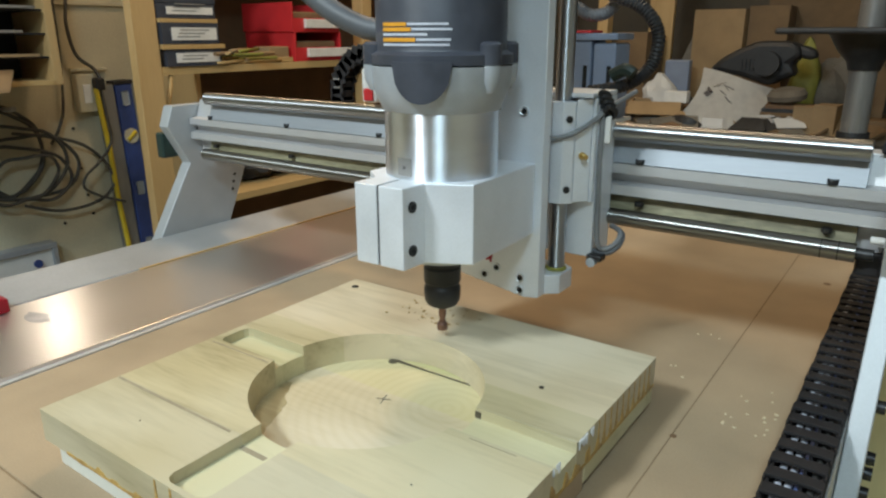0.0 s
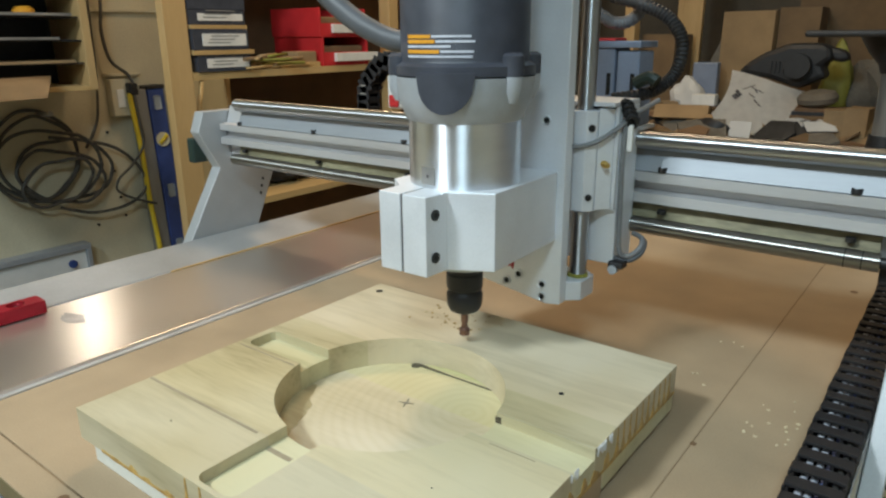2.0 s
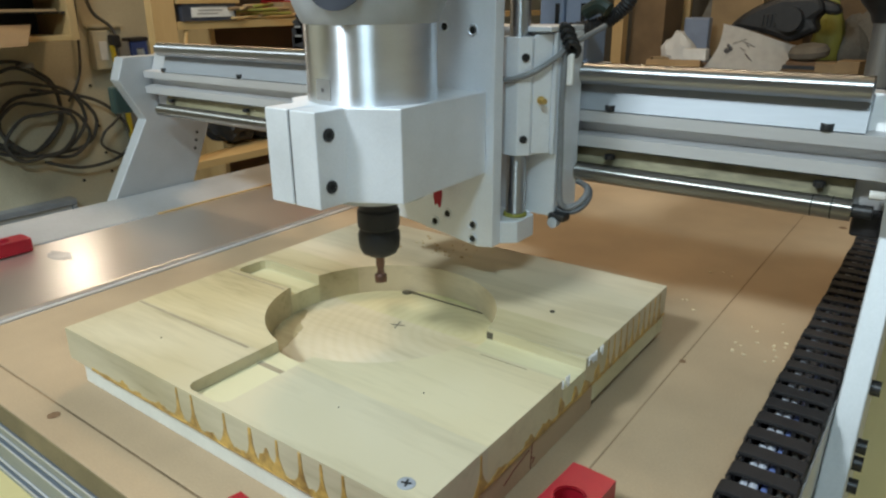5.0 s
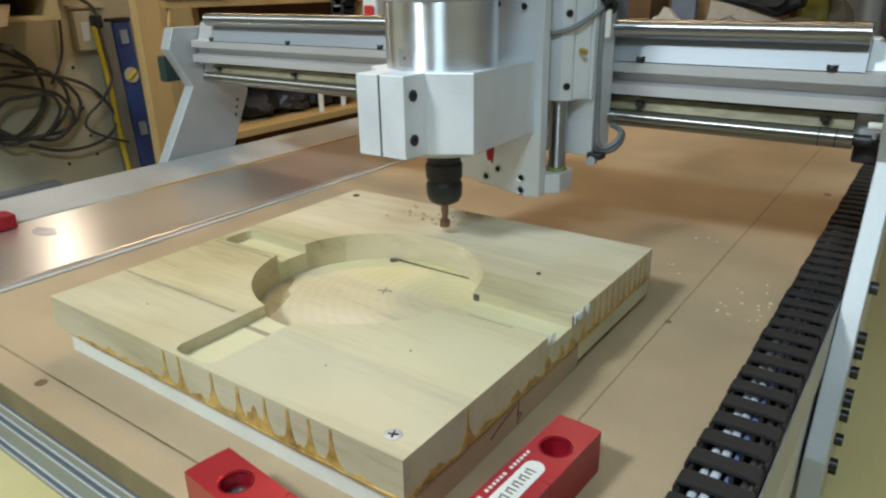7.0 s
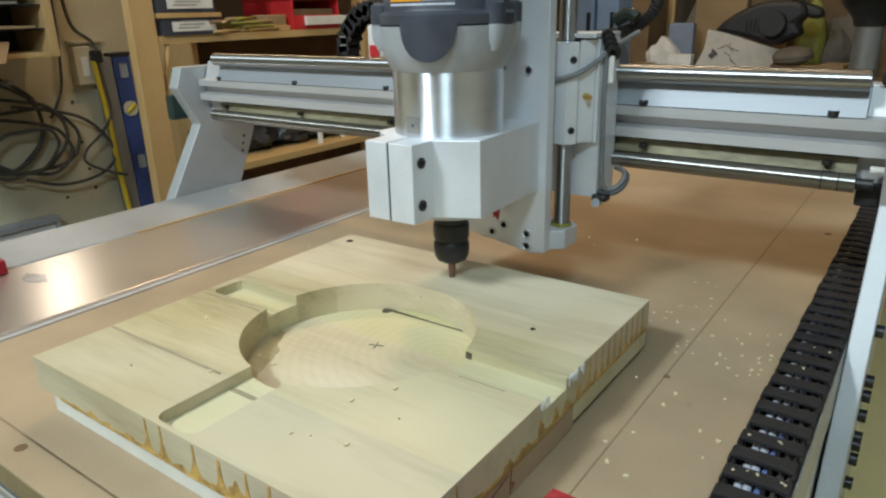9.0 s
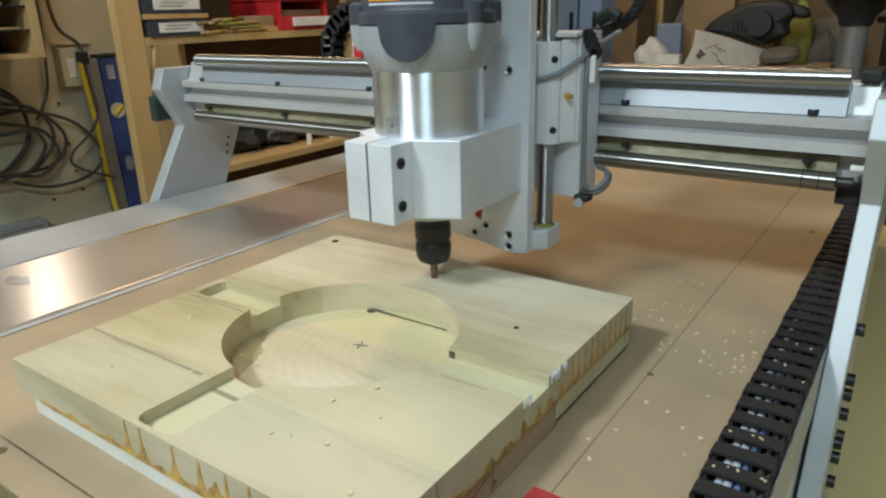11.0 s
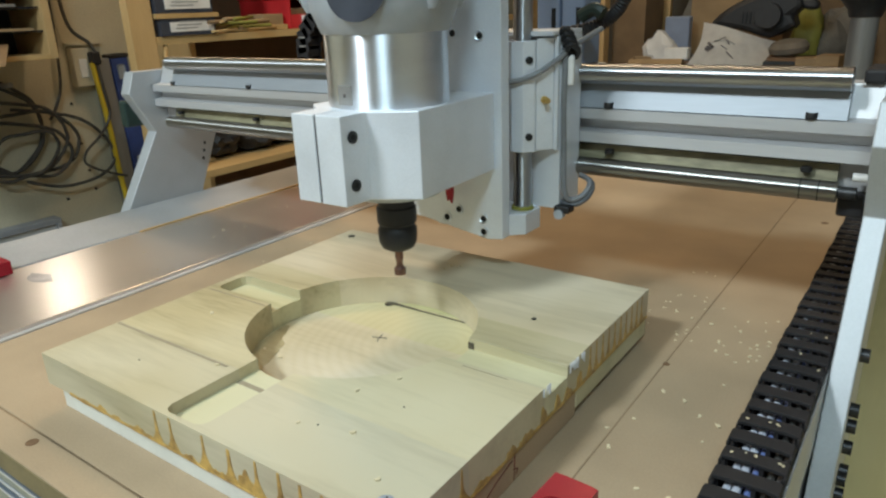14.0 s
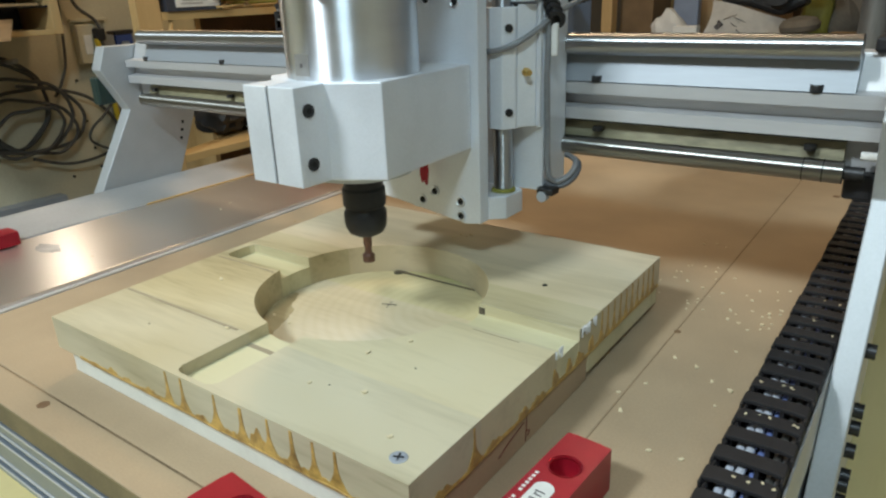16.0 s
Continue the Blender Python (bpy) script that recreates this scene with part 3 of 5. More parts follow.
# torn pale fibres where the cutter left the edge
rnd = random.Random(17)
for k in range(22):
    y = 0.346 + 0.0016 * k if k < 14 else 0.308 + 0.0015 * (k - 14)
    if rnd.random() < 0.4:
        continue
    h = rnd.uniform(0.002, 0.0075)
    w = rnd.uniform(0.0004, 0.0009)
    part("torn_fibre", prism(B(), [(y, ZT - h), (y + w, ZT - h * 0.8), (y + w * 1.3, ZT + 0.0005 * rnd.random()), (y + 0.0002, ZT + 0.0009 * rnd.random())], X1 + 0.0002, X1 + 0.0006 + 0.0009 * rnd.random(), "x"), PAPER, work, "pale torn wood fibre")


def bead(p, q, n, seed):
    r = random.Random(seed)
    pts = [Vector(p).lerp(Vector(q), i / n) + Vector((0, 0, 0.0012 * (r.random() - 0.3))) for i in range(n + 1)]
    return tube(B(), pts, 0.0013, 6, 0, 2)


part("glue_bead", bead((X0 + 0.03, Y0 + 0.0006, ZB), (X1, Y0 + 0.0006, ZB), 40, 2), GLUE, work, "brown bead of dried glue")
part("glue_bead", bead((X1 - 0.0006, Y0, ZB), (X1 - 0.0006, Y1 - 0.002, ZB), 40, 3), GLUE, work, "brown bead of dried glue")
# joint lines between the planks, dark in the grain
for xa, xb, y, z, w in ((X0 + 0.001, -0.335, 0.2262, ZT, 0.0021), (X0 + 0.005, -0.392, 0.3070, ZT, 0.0014), (-0.204, -0.170, 0.3090, ZT, 0.0008), (NX - NW + 0.001, NX + 0.004, 0.2262, ZS, 0.0040)):
    part("joint_line", box(B(), xa, xb, y - w / 2, y + w / 2, z - 0.0004, z + 0.00015), DARK_LINE, work, "dark joint line in the wood")
part("seam", prism(B(), [(-0.3445, 0.4068), (-0.3445, 0.4028), (-0.300, 0.4036), (-0.2655, 0.4036), (-0.2655, 0.4056), (-0.310, 0.4052)], ZB - 0.0004, ZB + 0.0002), SEAM_SHADE, work, "dark open seam across the pocket floor")
# brown grain patch, its colour darkened for the shade along the pocket's left wall
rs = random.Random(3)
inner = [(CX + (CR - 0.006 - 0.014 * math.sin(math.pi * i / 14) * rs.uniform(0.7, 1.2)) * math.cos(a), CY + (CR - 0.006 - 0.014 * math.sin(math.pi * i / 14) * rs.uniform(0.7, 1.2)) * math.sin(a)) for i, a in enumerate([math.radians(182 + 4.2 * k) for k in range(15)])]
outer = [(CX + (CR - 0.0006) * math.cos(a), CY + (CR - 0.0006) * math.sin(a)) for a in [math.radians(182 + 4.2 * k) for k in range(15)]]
part("grain_shade", prism(B(), outer + inner[::-1], ZB - 0.0003, ZB + 0.0001), GRAIN_SHADE, work, "brown grain and painted wall shade on the pocket floor")
part("knot", lathe(B(), [(0.0044, -0.0004), (0.0040, 0.0006), (0.0020, 0.0010)], -0.3435, 0.4020, ZB, 14), SEAM_SHADE, work, "dark knot at the seam's end")
for x, y, r in ((-0.4512, 0.4733, 0.0036), (-0.1976, 0.3943, 0.0020), (-0.1619, 0.1817, 0.0046), (-0.205, 0.250, 0.0005), (-0.395, 0.20, 0.0005), (-0.235, 0.210, 0.0004)):
    screw = x > -0.17
    part("screw_head" if screw else "peg_hole", lathe(B(), [(r, -0.001), (r, 0.0003), (r * 0.85, 0.0005), (r * 0.2, 0.0003)], x, y, ZT, 20), SCREWGREY if screw else HOLE, work, "grey countersunk screw" if screw else "small dark screw hole")
for a in (0.4, 1.97):
    d = Vector((math.cos(a), math.sin(a), 0)) * 0.0026
    bm = B()
    rod(bm, Vector((-0.1619, 0.1817, ZT + 0.0005)) - d, Vector((-0.1619, 0.1817, ZT + 0.0005)) + d, 0.0005, 6)
    part("screw_slot", bm, OXIDE, work)
# thin dark box painted in for the shading in the pocket corner
ex, ey = CX + CR * math.cos(aS), CY + SW
part("corner_shade", box(B(), ex - 0.0008, ex + 0.0040, ey - 0.0004, ey + 0.0012, ZS + 0.0002, ZS + 0.0052, 0.0002), SEAM_SHADE, work, "dark chip painted as corner shade at the channel's mouth")
# cross mark at the pocket's middle
for a in (0.35, 1.92):
    d = Vector((math.cos(a), math.sin(a), 0)) * 0.006
    part("pencil_mark", rod(B(), Vector((-0.3085, 0.3475, ZB + 0.0001)) - d, Vector((-0.3085, 0.3475, ZB + 0.0001)) + d, 0.0003, 6), INK, work)

# ---------------------------------------------------------------- gantry
gantry = empty_thing("gantry", (-0.43, 0.60, 0.0), "aluminium gantry with round steel rails, carriage and router", "gantry")
sec = [(0.6020, 0.1260), (0.6300, 0.1260), (0.6300, 0.2020), (0.6060, 0.2020), (0.5980, 0.1790), (0.5850, 0.1775), (0.5850, 0.1690), (0.5975, 0.1670), (0.5975, 0.1600), (0.5850, 0.1580), (0.5850, 0.1490), (0.6020, 0.1460)]
part("beam", prism(B(), sec, -0.8620, -0.0118, "x"), EXTRUSION, gantry, "slotted aluminium beam extrusion")
part("rail_support", prism(B(), [(0.5855, 0.1785), (0.5975, 0.1785), (0.6055, 0.2005), (0.5985, 0.2030), (0.5930, 0.1990)], -0.8180, -0.0310, "x"), BRIGHTPLATE, gantry, "sloped rail support plate")
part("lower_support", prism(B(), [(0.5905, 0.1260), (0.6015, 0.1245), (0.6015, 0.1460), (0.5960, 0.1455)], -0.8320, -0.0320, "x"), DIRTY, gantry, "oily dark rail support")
part("upper_rail", rod(B(), (-0.8180, 0.5860, 0.2065), (-0.0310, 0.5860, 0.2065), 0.0082, 24), STEEL, gantry, "polished round steel rail")
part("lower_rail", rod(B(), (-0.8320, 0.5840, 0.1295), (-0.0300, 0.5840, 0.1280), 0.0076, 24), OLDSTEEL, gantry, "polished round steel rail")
for x in (-0.0420, -0.0540):
    part("rail_ring", rod(B(), (x, 0.5840, 0.12803), (x + 0.0008, 0.5840, 0.12803), 0.0078, 24), OXIDE, gantry)
part("rail_end", rod(B(), (-0.0300, 0.5840, 0.1280), (-0.0180, 0.5840, 0.1280), 0.0045, 16), OXIDE, gantry)
for i in range(6):
    x = -0.8154 + 0.1524 * i
    part("rail_bolt", lathe(B(), [(0.0042, 0.0), (0.0042, 0.0010), (0.0042, 0.0044), (0.0038, 0.0050), (0.0022, 0.0046), (0.0022, 0.0026)], x, 0.5872, 0.1782, 18), OXIDE, gantry, "black socket bolt")
    part("rail_bolt", lathe(B(), [(0.0036, 0.0), (0.0040, 0.0006), (0.0040, 0.0034), (0.0034, 0.0040)], x + 0.001, 0.5900, 0.1395, 18), OXIDE, gantry, "black socket bolt")
part("end_bracket", box(B(), -0.0300, -0.0120, 0.592, 0.640, 0.108, 0.1255, 0.002), BLACK, gantry, "black chain bracket under the beam end")
part("end_bracket", box(B(), -0.0260, -0.0120, 0.600, 0.650, 0.2025, 0.212, 0.002), BLACK, gantry)
part("knob", rod(B(), (-0.022, 0.588, 0.139), (-0.0125, 0.588, 0.139), 0.0030, 12), WHITE, gantry)
side = [(0.561, 0.196), (0.550, 0.168), (0.580, 0.114), (0.517, 0.010), (0.462, -0.085), (0.462, -0.150), (0.600, -0.150), (0.641, 0.019), (0.677, 0.096), (0.680, 0.196)]
part("side_plate", prism(B(), side, -0.8840, -0.8640, "x", 0.001), SIDEPLATE, gantry, "grey slanted gantry side plate")
part("side_plate", prism(B(), side, -0.0115, 0.0035, "x", 0.001), SIDEPLATE, gantry, "grey slanted gantry side plate")
for y, z in ((0.540, 0.027), (0.530, -0.011), (0.530, -0.024), (0.526, -0.039), (0.528, -0.060), (0.520, -0.062), (0.520, -0.075), (0.518, -0.096), (0.520, -0.121), (0.530, -0.132)):
    part("plate_bolt", rod(B(), (0.0033, y, z), (0.0092, y, z), 0.0050, 12), OXIDE, gantry, "dark bolt head")
for y, z in ((0.655, 0.086), (0.652, 0.075), (0.649, 0.064)):
    part("plate_hole", rod(B(), (-0.8642, y, z), (-0.8634, y, z), 0.0022, 10), HOLE, gantry)
bm = B()
box(bm, -0.900, -0.8842, 0.552, 0.590, 0.122, 0.158, 0.003)
part("cable_plug", bm, GREEN, gantry, "dark green cable plug")
# carriage on the beam
part("carriage_plate", prism(B(), [(0.545, 0.098), (0.583, 0.098), (0.583, 0.239), (0.545, 0.239)], -0.350, -0.2296, "x", 0.0008), PLATE, gantry, "grey carriage plate")
prof = [(-0.2740, 0.5290), (-0.2610, 0.5195), (-0.2500, 0.5195), (-0.2434, 0.5268), (-0.2434, 0.5446), (-0.2740, 0.5446)]
part("bearing_block", prism(B(), prof, 0.1490, 0.2360, "z", 0.0006), PLATE, gantry, "grey bearing block")
part("block_housing", prism(B(), [(-0.2431, 0.5290), (-0.2335, 0.5390), (-0.2335, 0.5447), (-0.2431, 0.5447)], 0.1500, 0.2375, "z", 0.0006), PLATE, gantry, "grey bearing housing")
part("housing_strip", box(B(), -0.2333, -0.2300, 0.5400, 0.5447, 0.1490, 0.2385, 0.0005), PLATE, gantry)
part("carriage_cap", box(B(), -0.350, -0.2300, 0.5300, 0.5830, 0.2393, 0.2430, 0.0006), PLATE, gantry, "thin cap plate over the carriage")
for z in (0.2216, 0.1616):
    part("block_bolt", rod(B(), (-0.2458, 0.5222, z), (-0.2478, 0.5245, z), 0.0030, 14), OXIDE, gantry)
part("grease_nipple", lathe(B(), [(0.0030, 0.0), (0.0030, 0.0030), (0.0019, 0.0034), (0.0019, 0.0060), (0.0025, 0.0066), (0.0022, 0.0090)], 0, 0, 0, 14, Matrix.Translation((-0.2390, 0.5340, 0.1905)) @ Vector((0.75, -0.66, 0)).to_track_quat("Z", "Y").to_matrix().to_4x4()), BRASS, gantry, "brass grease nipple")
part("cable", tube(B(), [(-0.270, 0.5185, 0.2065), (-0.256, 0.5165, 0.2060), (-0.242, 0.5230, 0.2105), (-0.231, 0.537, 0.2200), (-0.224, 0.552, 0.2300), (-0.214, 0.585, 0.242)], 0.0022, 8), THINCABLE, gantry, "thin grey cable")
part("cable", tube(B(), [(-0.2265, 0.547, 0.226), (-0.2272, 0.5455, 0.190), (-0.2262, 0.5455, 0.150), (-0.2250, 0.5455, 0.115), (-0.2215, 0.550, 0.1060), (-0.2150, 0.556, 0.1080), (-0.2110, 0.562, 0.1140), (-0.2125, 0.568, 0.1190), (-0.2180, 0.572, 0.1210), (-0.224, 0.574, 0.122)], 0.0024, 8), THINCABLE, gantry, "thin grey cable")
part("cable", tube(B(), [(-0.2290, 0.548, 0.104), (-0.2215, 0.552, 0.1015), (-0.2145, 0.557, 0.1035), (-0.2100, 0.563, 0.1095), (-0.2105, 0.569, 0.1160), (-0.2160, 0.573, 0.1195)], 0.0026, 8), GREYCABLE, gantry, "dark cable looped under the carriage")
part("cable_sleeve", box(B(), -0.2240, -0.2190, 0.5440, 0.5480, 0.2010, 0.2240, 0.0012), WHITE, gantry, "short pale cable sleeve")
part("cable_clip", box(B(), -0.2320, -0.2180, 0.5400, 0.5520, 0.0960, 0.1020, 0.0012), OXIDE, gantry)
part("cable_clip", rod(B(), (-0.2270, 0.5385, 0.0950), (-0.2270, 0.5450, 0.0950), 0.0042, 14), ZINC, gantry, "steel clip under the cable loop")
for k in range(4):
    part("cable_tie", tube(B(), [(-0.230 + 0.002 * k, 0.5440, 0.2400 - 0.004 * k), (-0.2265 + 0.002 * k, 0.5410, 0.2440 - 0.004 * k), (-0.2225 + 0.002 * k, 0.5470, 0.2405 - 0.004 * k), (-0.2255 + 0.002 * k, 0.5500, 0.2345 - 0.004 * k), (-0.230 + 0.002 * k, 0.5450, 0.2360 - 0.004 * k)], 0.0022, 8), RUBBER, gantry, "black cable tie")
part("box_shelf", box(B(), -0.335, -0.272, 0.6305, 0.735, 0.1990, 0.2028, 0.0006), PLATE, gantry, "thin shelf plate behind the carriage")
bm = B()
box(bm, -0.329, -0.304, 0.690, 0.730, 0.203, 0.2835, 0.002)
part("motor_box", bm, BLUEBOX, gantry, "blue-grey plastic box behind the carriage")
part("motor_box", box(B(), -0.3015, -0.277, 0.690, 0.730, 0.203, 0.2805, 0.002), BLUEBOX, gantry, "blue-grey plastic box behind the carriage")
part("box_lid", box(B(), -0.331, -0.275, 0.687, 0.733, 0.2838, 0.2905, 0.001), BLUEBOX, gantry)
for x in (-0.310, -0.2835):
    part("box_slot", box(B(), x - 0.0022, x + 0.0022, 0.6892, 0.6901, 0.235, 0.258), HOLE, gantry)
part("red_strip", box(B(), -0.329, -0.305, 0.690, 0.720, 0.2906, 0.2935, 0.001), REDPLASTIC, gantry)
part("hose", tube(B(), [(-0.290, 0.655, 0.234), (-0.262, 0.668, 0.239), (-0.246, 0.678, 0.248), (-0.2335, 0.68, 0.264), (-0.231, 0.68, 0.290), (-0.245, 0.68, 0.311), (-0.270, 0.68, 0.324), (-0.31, 0.69, 0.335)], 0.0068, 12, 0.0010, 14), RUBBER, gantry, "black corrugated hose")
part("hose", tube(B(), [(-0.345, 0.70, 0.325), (-0.326, 0.70, 0.316), (-0.312, 0.70, 0.309), (-0.294, 0.70, 0.311), (-0.282, 0.70, 0.325), (-0.28, 0.70, 0.35)], 0.0068, 12, 0.0008, 10), GREYCABLE, gantry, "grey corrugated hose")
part("green_plug", tube(B(), [(-0.268, 0.662, 0.250), (-0.255, 0.662, 0.256), (-0.246, 0.662, 0.252)], 0.0065, 10), GREEN, gantry)
for i in range(13):
    a = math.pi * (i - 1) / 15
    m = Matrix.Translation((-0.622 - 0.056 * math.cos(a), 0.705, 0.212 + 0.056 * math.sin(a))) @ Matrix.Rotation(-a, 4, "Y")
    bm = B()
    for y in (-0.0125, 0.0100):
        box(bm, -0.0100, 0.0100, y, y + 0.0025, -0.0125, 0.0085, 0.0010, m)
    box(bm, 0.0070, 0.0100, -0.0100, 0.0100, -0.0045, 0.0045, 0.0006, m)
    box(bm, -0.0100, -0.0070, -0.0100, 0.0100, -0.0045, 0.0045, 0.0006, m)
    part("drag_link", bm, BLACK, gantry, "black chain link arching over the beam")
for i in (1, 2):
    part("link_mark", box(B(), -0.6800, -0.6690, 0.6912, 0.6922, 0.209 + 0.011 * i, 0.2112 + 0.011 * i), GALV, gantry, "small pale mark on the chain")
part("chain_end", box(B(), -0.630, -0.606, 0.692, 0.712, 0.203, 0.248, 0.004), WHITE, gantry)
part("tool_clip", box(B(), -0.6240, -0.6080, 0.688, 0.6918, 0.206, 0.222, 0.002), REDPLASTIC, gantry)

# the sliding router head
AX, AY = -0.3070, 0.4240
zplate = [(-0.3750, 0.0800), (-0.3350, 0.0760), (-0.2700, 0.0660), (-0.2560, 0.0680), (-0.2560, 0.4200), (-0.3750, 0.4200)]
head_ = part("z_carriage", prism(B(), zplate, 0.4965, 0.5085, "y", 0.0008), PLATE, gantry, "grey sliding plate that carries the router")
part("foot", prism(B(), [(-0.3300, 0.5087), (-0.2560, 0.5087), (-0.2455, 0.5170), (-0.2455, 0.5420), (-0.2560, 0.5500), (-0.3300, 0.5500)], 0.0680, 0.0860, "z", 0.0008), PLATE, head_, "foot that holds the rod")
part("slide_rod", rod(B(), (-0.2565, 0.5310, 0.0850), (-0.2565, 0.5310, 0.4400), 0.0076, 24), STEEL_V, head_, "polished vertical steel rod")
part("slide_rod", rod(B(), (-0.3600, 0.5310, 0.0850), (-0.3600, 0.5310, 0.4400), 0.0060, 20), STEEL_V, head_, "polished vertical steel rod")
part("lead_screw", tube(B(), [(-0.2690, 0.5138, 0.0862 + 0.0022 * k) for k in range(160)], 0.0042, 12, 0.0008, 1), THREAD, head_, "dark greased lead screw")
part("grease_ring", lathe(B(), [(0.0077, 0.0862), (0.0096, 0.0864), (0.0092, 0.0885), (0.0077, 0.0890)], -0.2565, 0.5310, 0, 20), OLIVE, head_, "yellowish grease round the rod")
for x, z in ((-0.2741, 0.0720), (-0.2741, 0.0835), (-0.2985, 0.0885), (-0.3110, 0.0800), (-0.2750, 0.2290), (-0.3000, 0.2310)):
    part("plate_hole", rod(B(), (x, 0.4967, z), (x, 0.4960, z), 0.0027, 14), HOLE, head_)
    part("hole_rim", lathe(B(), [(0.0026, 0.0004), (0.0031, 0.0010), (0.0041, 0.0014), (0.0044, 0.0002)], 0, 0, 0, 18, Matrix.Translation((x, 0.4966, z)) @ Matrix.Rotation(math.radians(90), 4, "X"), False), TURNED, head_, "bright countersunk rim")
part("clamp_half", prism(B(), [(-0.3135, 0.3540), (-0.2910, 0.3540), (-0.2900, 0.3780), (-0.2580, 0.3945), (-0.2625, 0.4960), (-0.3135, 0.4960)], 0.1265, 0.1870, "z", 0.0008), PLATE, head_, "pale milled aluminium router clamp")
part("clamp_half", prism(B(), [(-0.3153, 0.3540), (-0.3153, 0.4960), (-0.3560, 0.4960), (-0.3560, 0.3945), (-0.3360, 0.3780), (-0.3360, 0.3540)], 0.1265, 0.1870, "z", 0.0008), PLATE, head_, "pale milled aluminium router clamp")
# black filler added between the halves for the darkness inside the slit
part("slit_shade", box(B(), -0.31525, -0.31355, 0.3552, 0.4955, 0.1270, 0.1865), HOLE, head_)
for z in (0.1723, 0.1398):
    part("clamp_bolt", rod(B(), (-0.2935, 0.3640, z), (-0.2895, 0.3638, z), 0.0042, 18), OXIDE, head_, "black socket bolt")
    part("bolt_socket", rod(B(), (-0.2897, 0.3638, z), (-0.2892, 0.3638, z), 0.0020, 6), HOLE, head_)
part("motor_body", lathe(B(), [(0.0400, 0.1240), (0.0438, 0.1275), (0.0438, 0.2360)], AX, AY, 0, 64), TURNED, head_, "turned aluminium router motor body")
part("collar", lathe(B(), [(0.0438, 0.2355), (0.0452, 0.2365), (0.0520, 0.2530), (0.0535, 0.2680), (0.0470, 0.2685)], AX, AY, 0, 56), ZINC, head_, "grey cast motor collar")
part("top_housing", lathe(B(), [(0.0500, 0.2690), (0.0535, 0.2692), (0.0535, 0.2760), (0.0494, 0.2785), (0.0488, 0.2800), (0.0486, 0.3600), (0.0420, 0.3760)], AX, AY, 0, 56), DARKPLASTIC, head_, "dark plastic motor housing")
for a in (-12, -138, 42, 168):
    c, s_ = math.cos(math.radians(a)), math.sin(math.radians(a))
    bm = B()
    lathe(bm, [(0.0040, 0.2500), (0.0078, 0.2580), (0.0085, 0.2688)], AX + 0.0500 * c, AY + 0.0500 * s_, 0, 20)
    part("screw_lobe", bm, ZINC, head_)
    bm = B()
    lathe(bm, [(0.0085, 0.2692), (0.0085, 0.2830), (0.0060, 0.2850)], AX + 0.0500 * c, AY + 0.0500 * s_, 0, 20)
    part("screw_lobe", bm, DARKPLASTIC, head_)


def on_drum(radius, a0, a1, outline, name, mat, label=""):
    """A patch bent round the motor: outline of (fraction round, height) rows."""
    bm = B()
    rows = []
    for u, zlo, zhi in outline:
        a = math.radians(a0 + (a1 - a0) * u)
        rows.append([bm.verts.new((AX + r * math.cos(a), AY + r * math.sin(a), z)) for r, z in ((radius - 0.004, zlo), (radius, zlo), (radius, zhi), (radius - 0.004, zhi))])
    fs = []
    for p, q in zip(rows, rows[1:]):
        for k in range(4):
            fs.append(bm.faces.new((p[k], p[(k + 1) % 4], q[(k + 1) % 4], q[k])))
    fs += [bm.faces.new(rows[0]), bm.faces.new(rows[-1][::-1])]
    bmesh.ops.recalc_face_normals(bm, faces=fs)
    return part(name, bm, mat, head_, label)


half = [(i / 20, 0.2700 - 0.0260 * math.sqrt(max(0, 1 - (2 * i / 20 - 1) ** 2)) - 0.0005, 0.2720) for i in range(21)]
on_drum(0.0556, -93, -47, half, "round_tab", DARKPLASTIC, "rounded dark plastic tab")
on_drum(0.0441, -102, -85, [(i / 6, 0.1900, 0.2030) for i in range(7)], "size_tag", GALV, "small dull metal size tag")
on_drum(0.0443, -95, -92, [(i / 2, 0.1950, 0.1975) for i in range(3)], "tag_mark", INK)
for row, (o1, w0, w1) in enumerate(((-84, -83, -49), (-80, -79, -46), (None, -111, -66), (-76, -75, -47), (None, -111, -48))):
    z = 0.2978 - 0.0034 * row
    if o1:
        on_drum(0.04930, -111, o1, [(i / 8, z - 0.0025, z) for i in range(9)], "warning_bar", ORANGE, "orange printed warning bar")
    on_drum(0.04925, w0, w1, [(i / 14, z - 0.0020, z - 0.0004) for i in range(15)], "print_bar", PALECABLE, "pale printed line")
part("power_cord", tube(B(), [(AX - 0.040, AY - 0.015, 0.292), (AX - 0.060, AY - 0.022, 0.296), (AX - 0.090, AY - 0.030, 0.312), (AX - 0.130, AY - 0.036, 0.345), (AX - 0.180, AY - 0.040, 0.40)], 0.0085, 14), GREYCABLE, head_, "thick grey power cord")
part("spindle_flange", lathe(B(), [(0.0360, 0.1205), (0.0400, 0.1245)], AX, AY, 0, 40), ZINC, head_)
nut = [(0.0080, 0.0735), (0.0125, 0.0760), (0.0146, 0.0800), (0.0152, 0.0850), (0.0152, 0.0905), (0.0144, 0.0925), (0.0136, 0.0935), (0.0136, 0.0945), (0.0150, 0.0960), (0.0153, 0.0985), (0.0153, 0.1080), (0.0140, 0.1095), (0.0140, 0.1210)]
part("collet_nut", lathe(B(), nut, AX, AY, 0, 36), RUBBER, head_, "black ribbed collet nut")
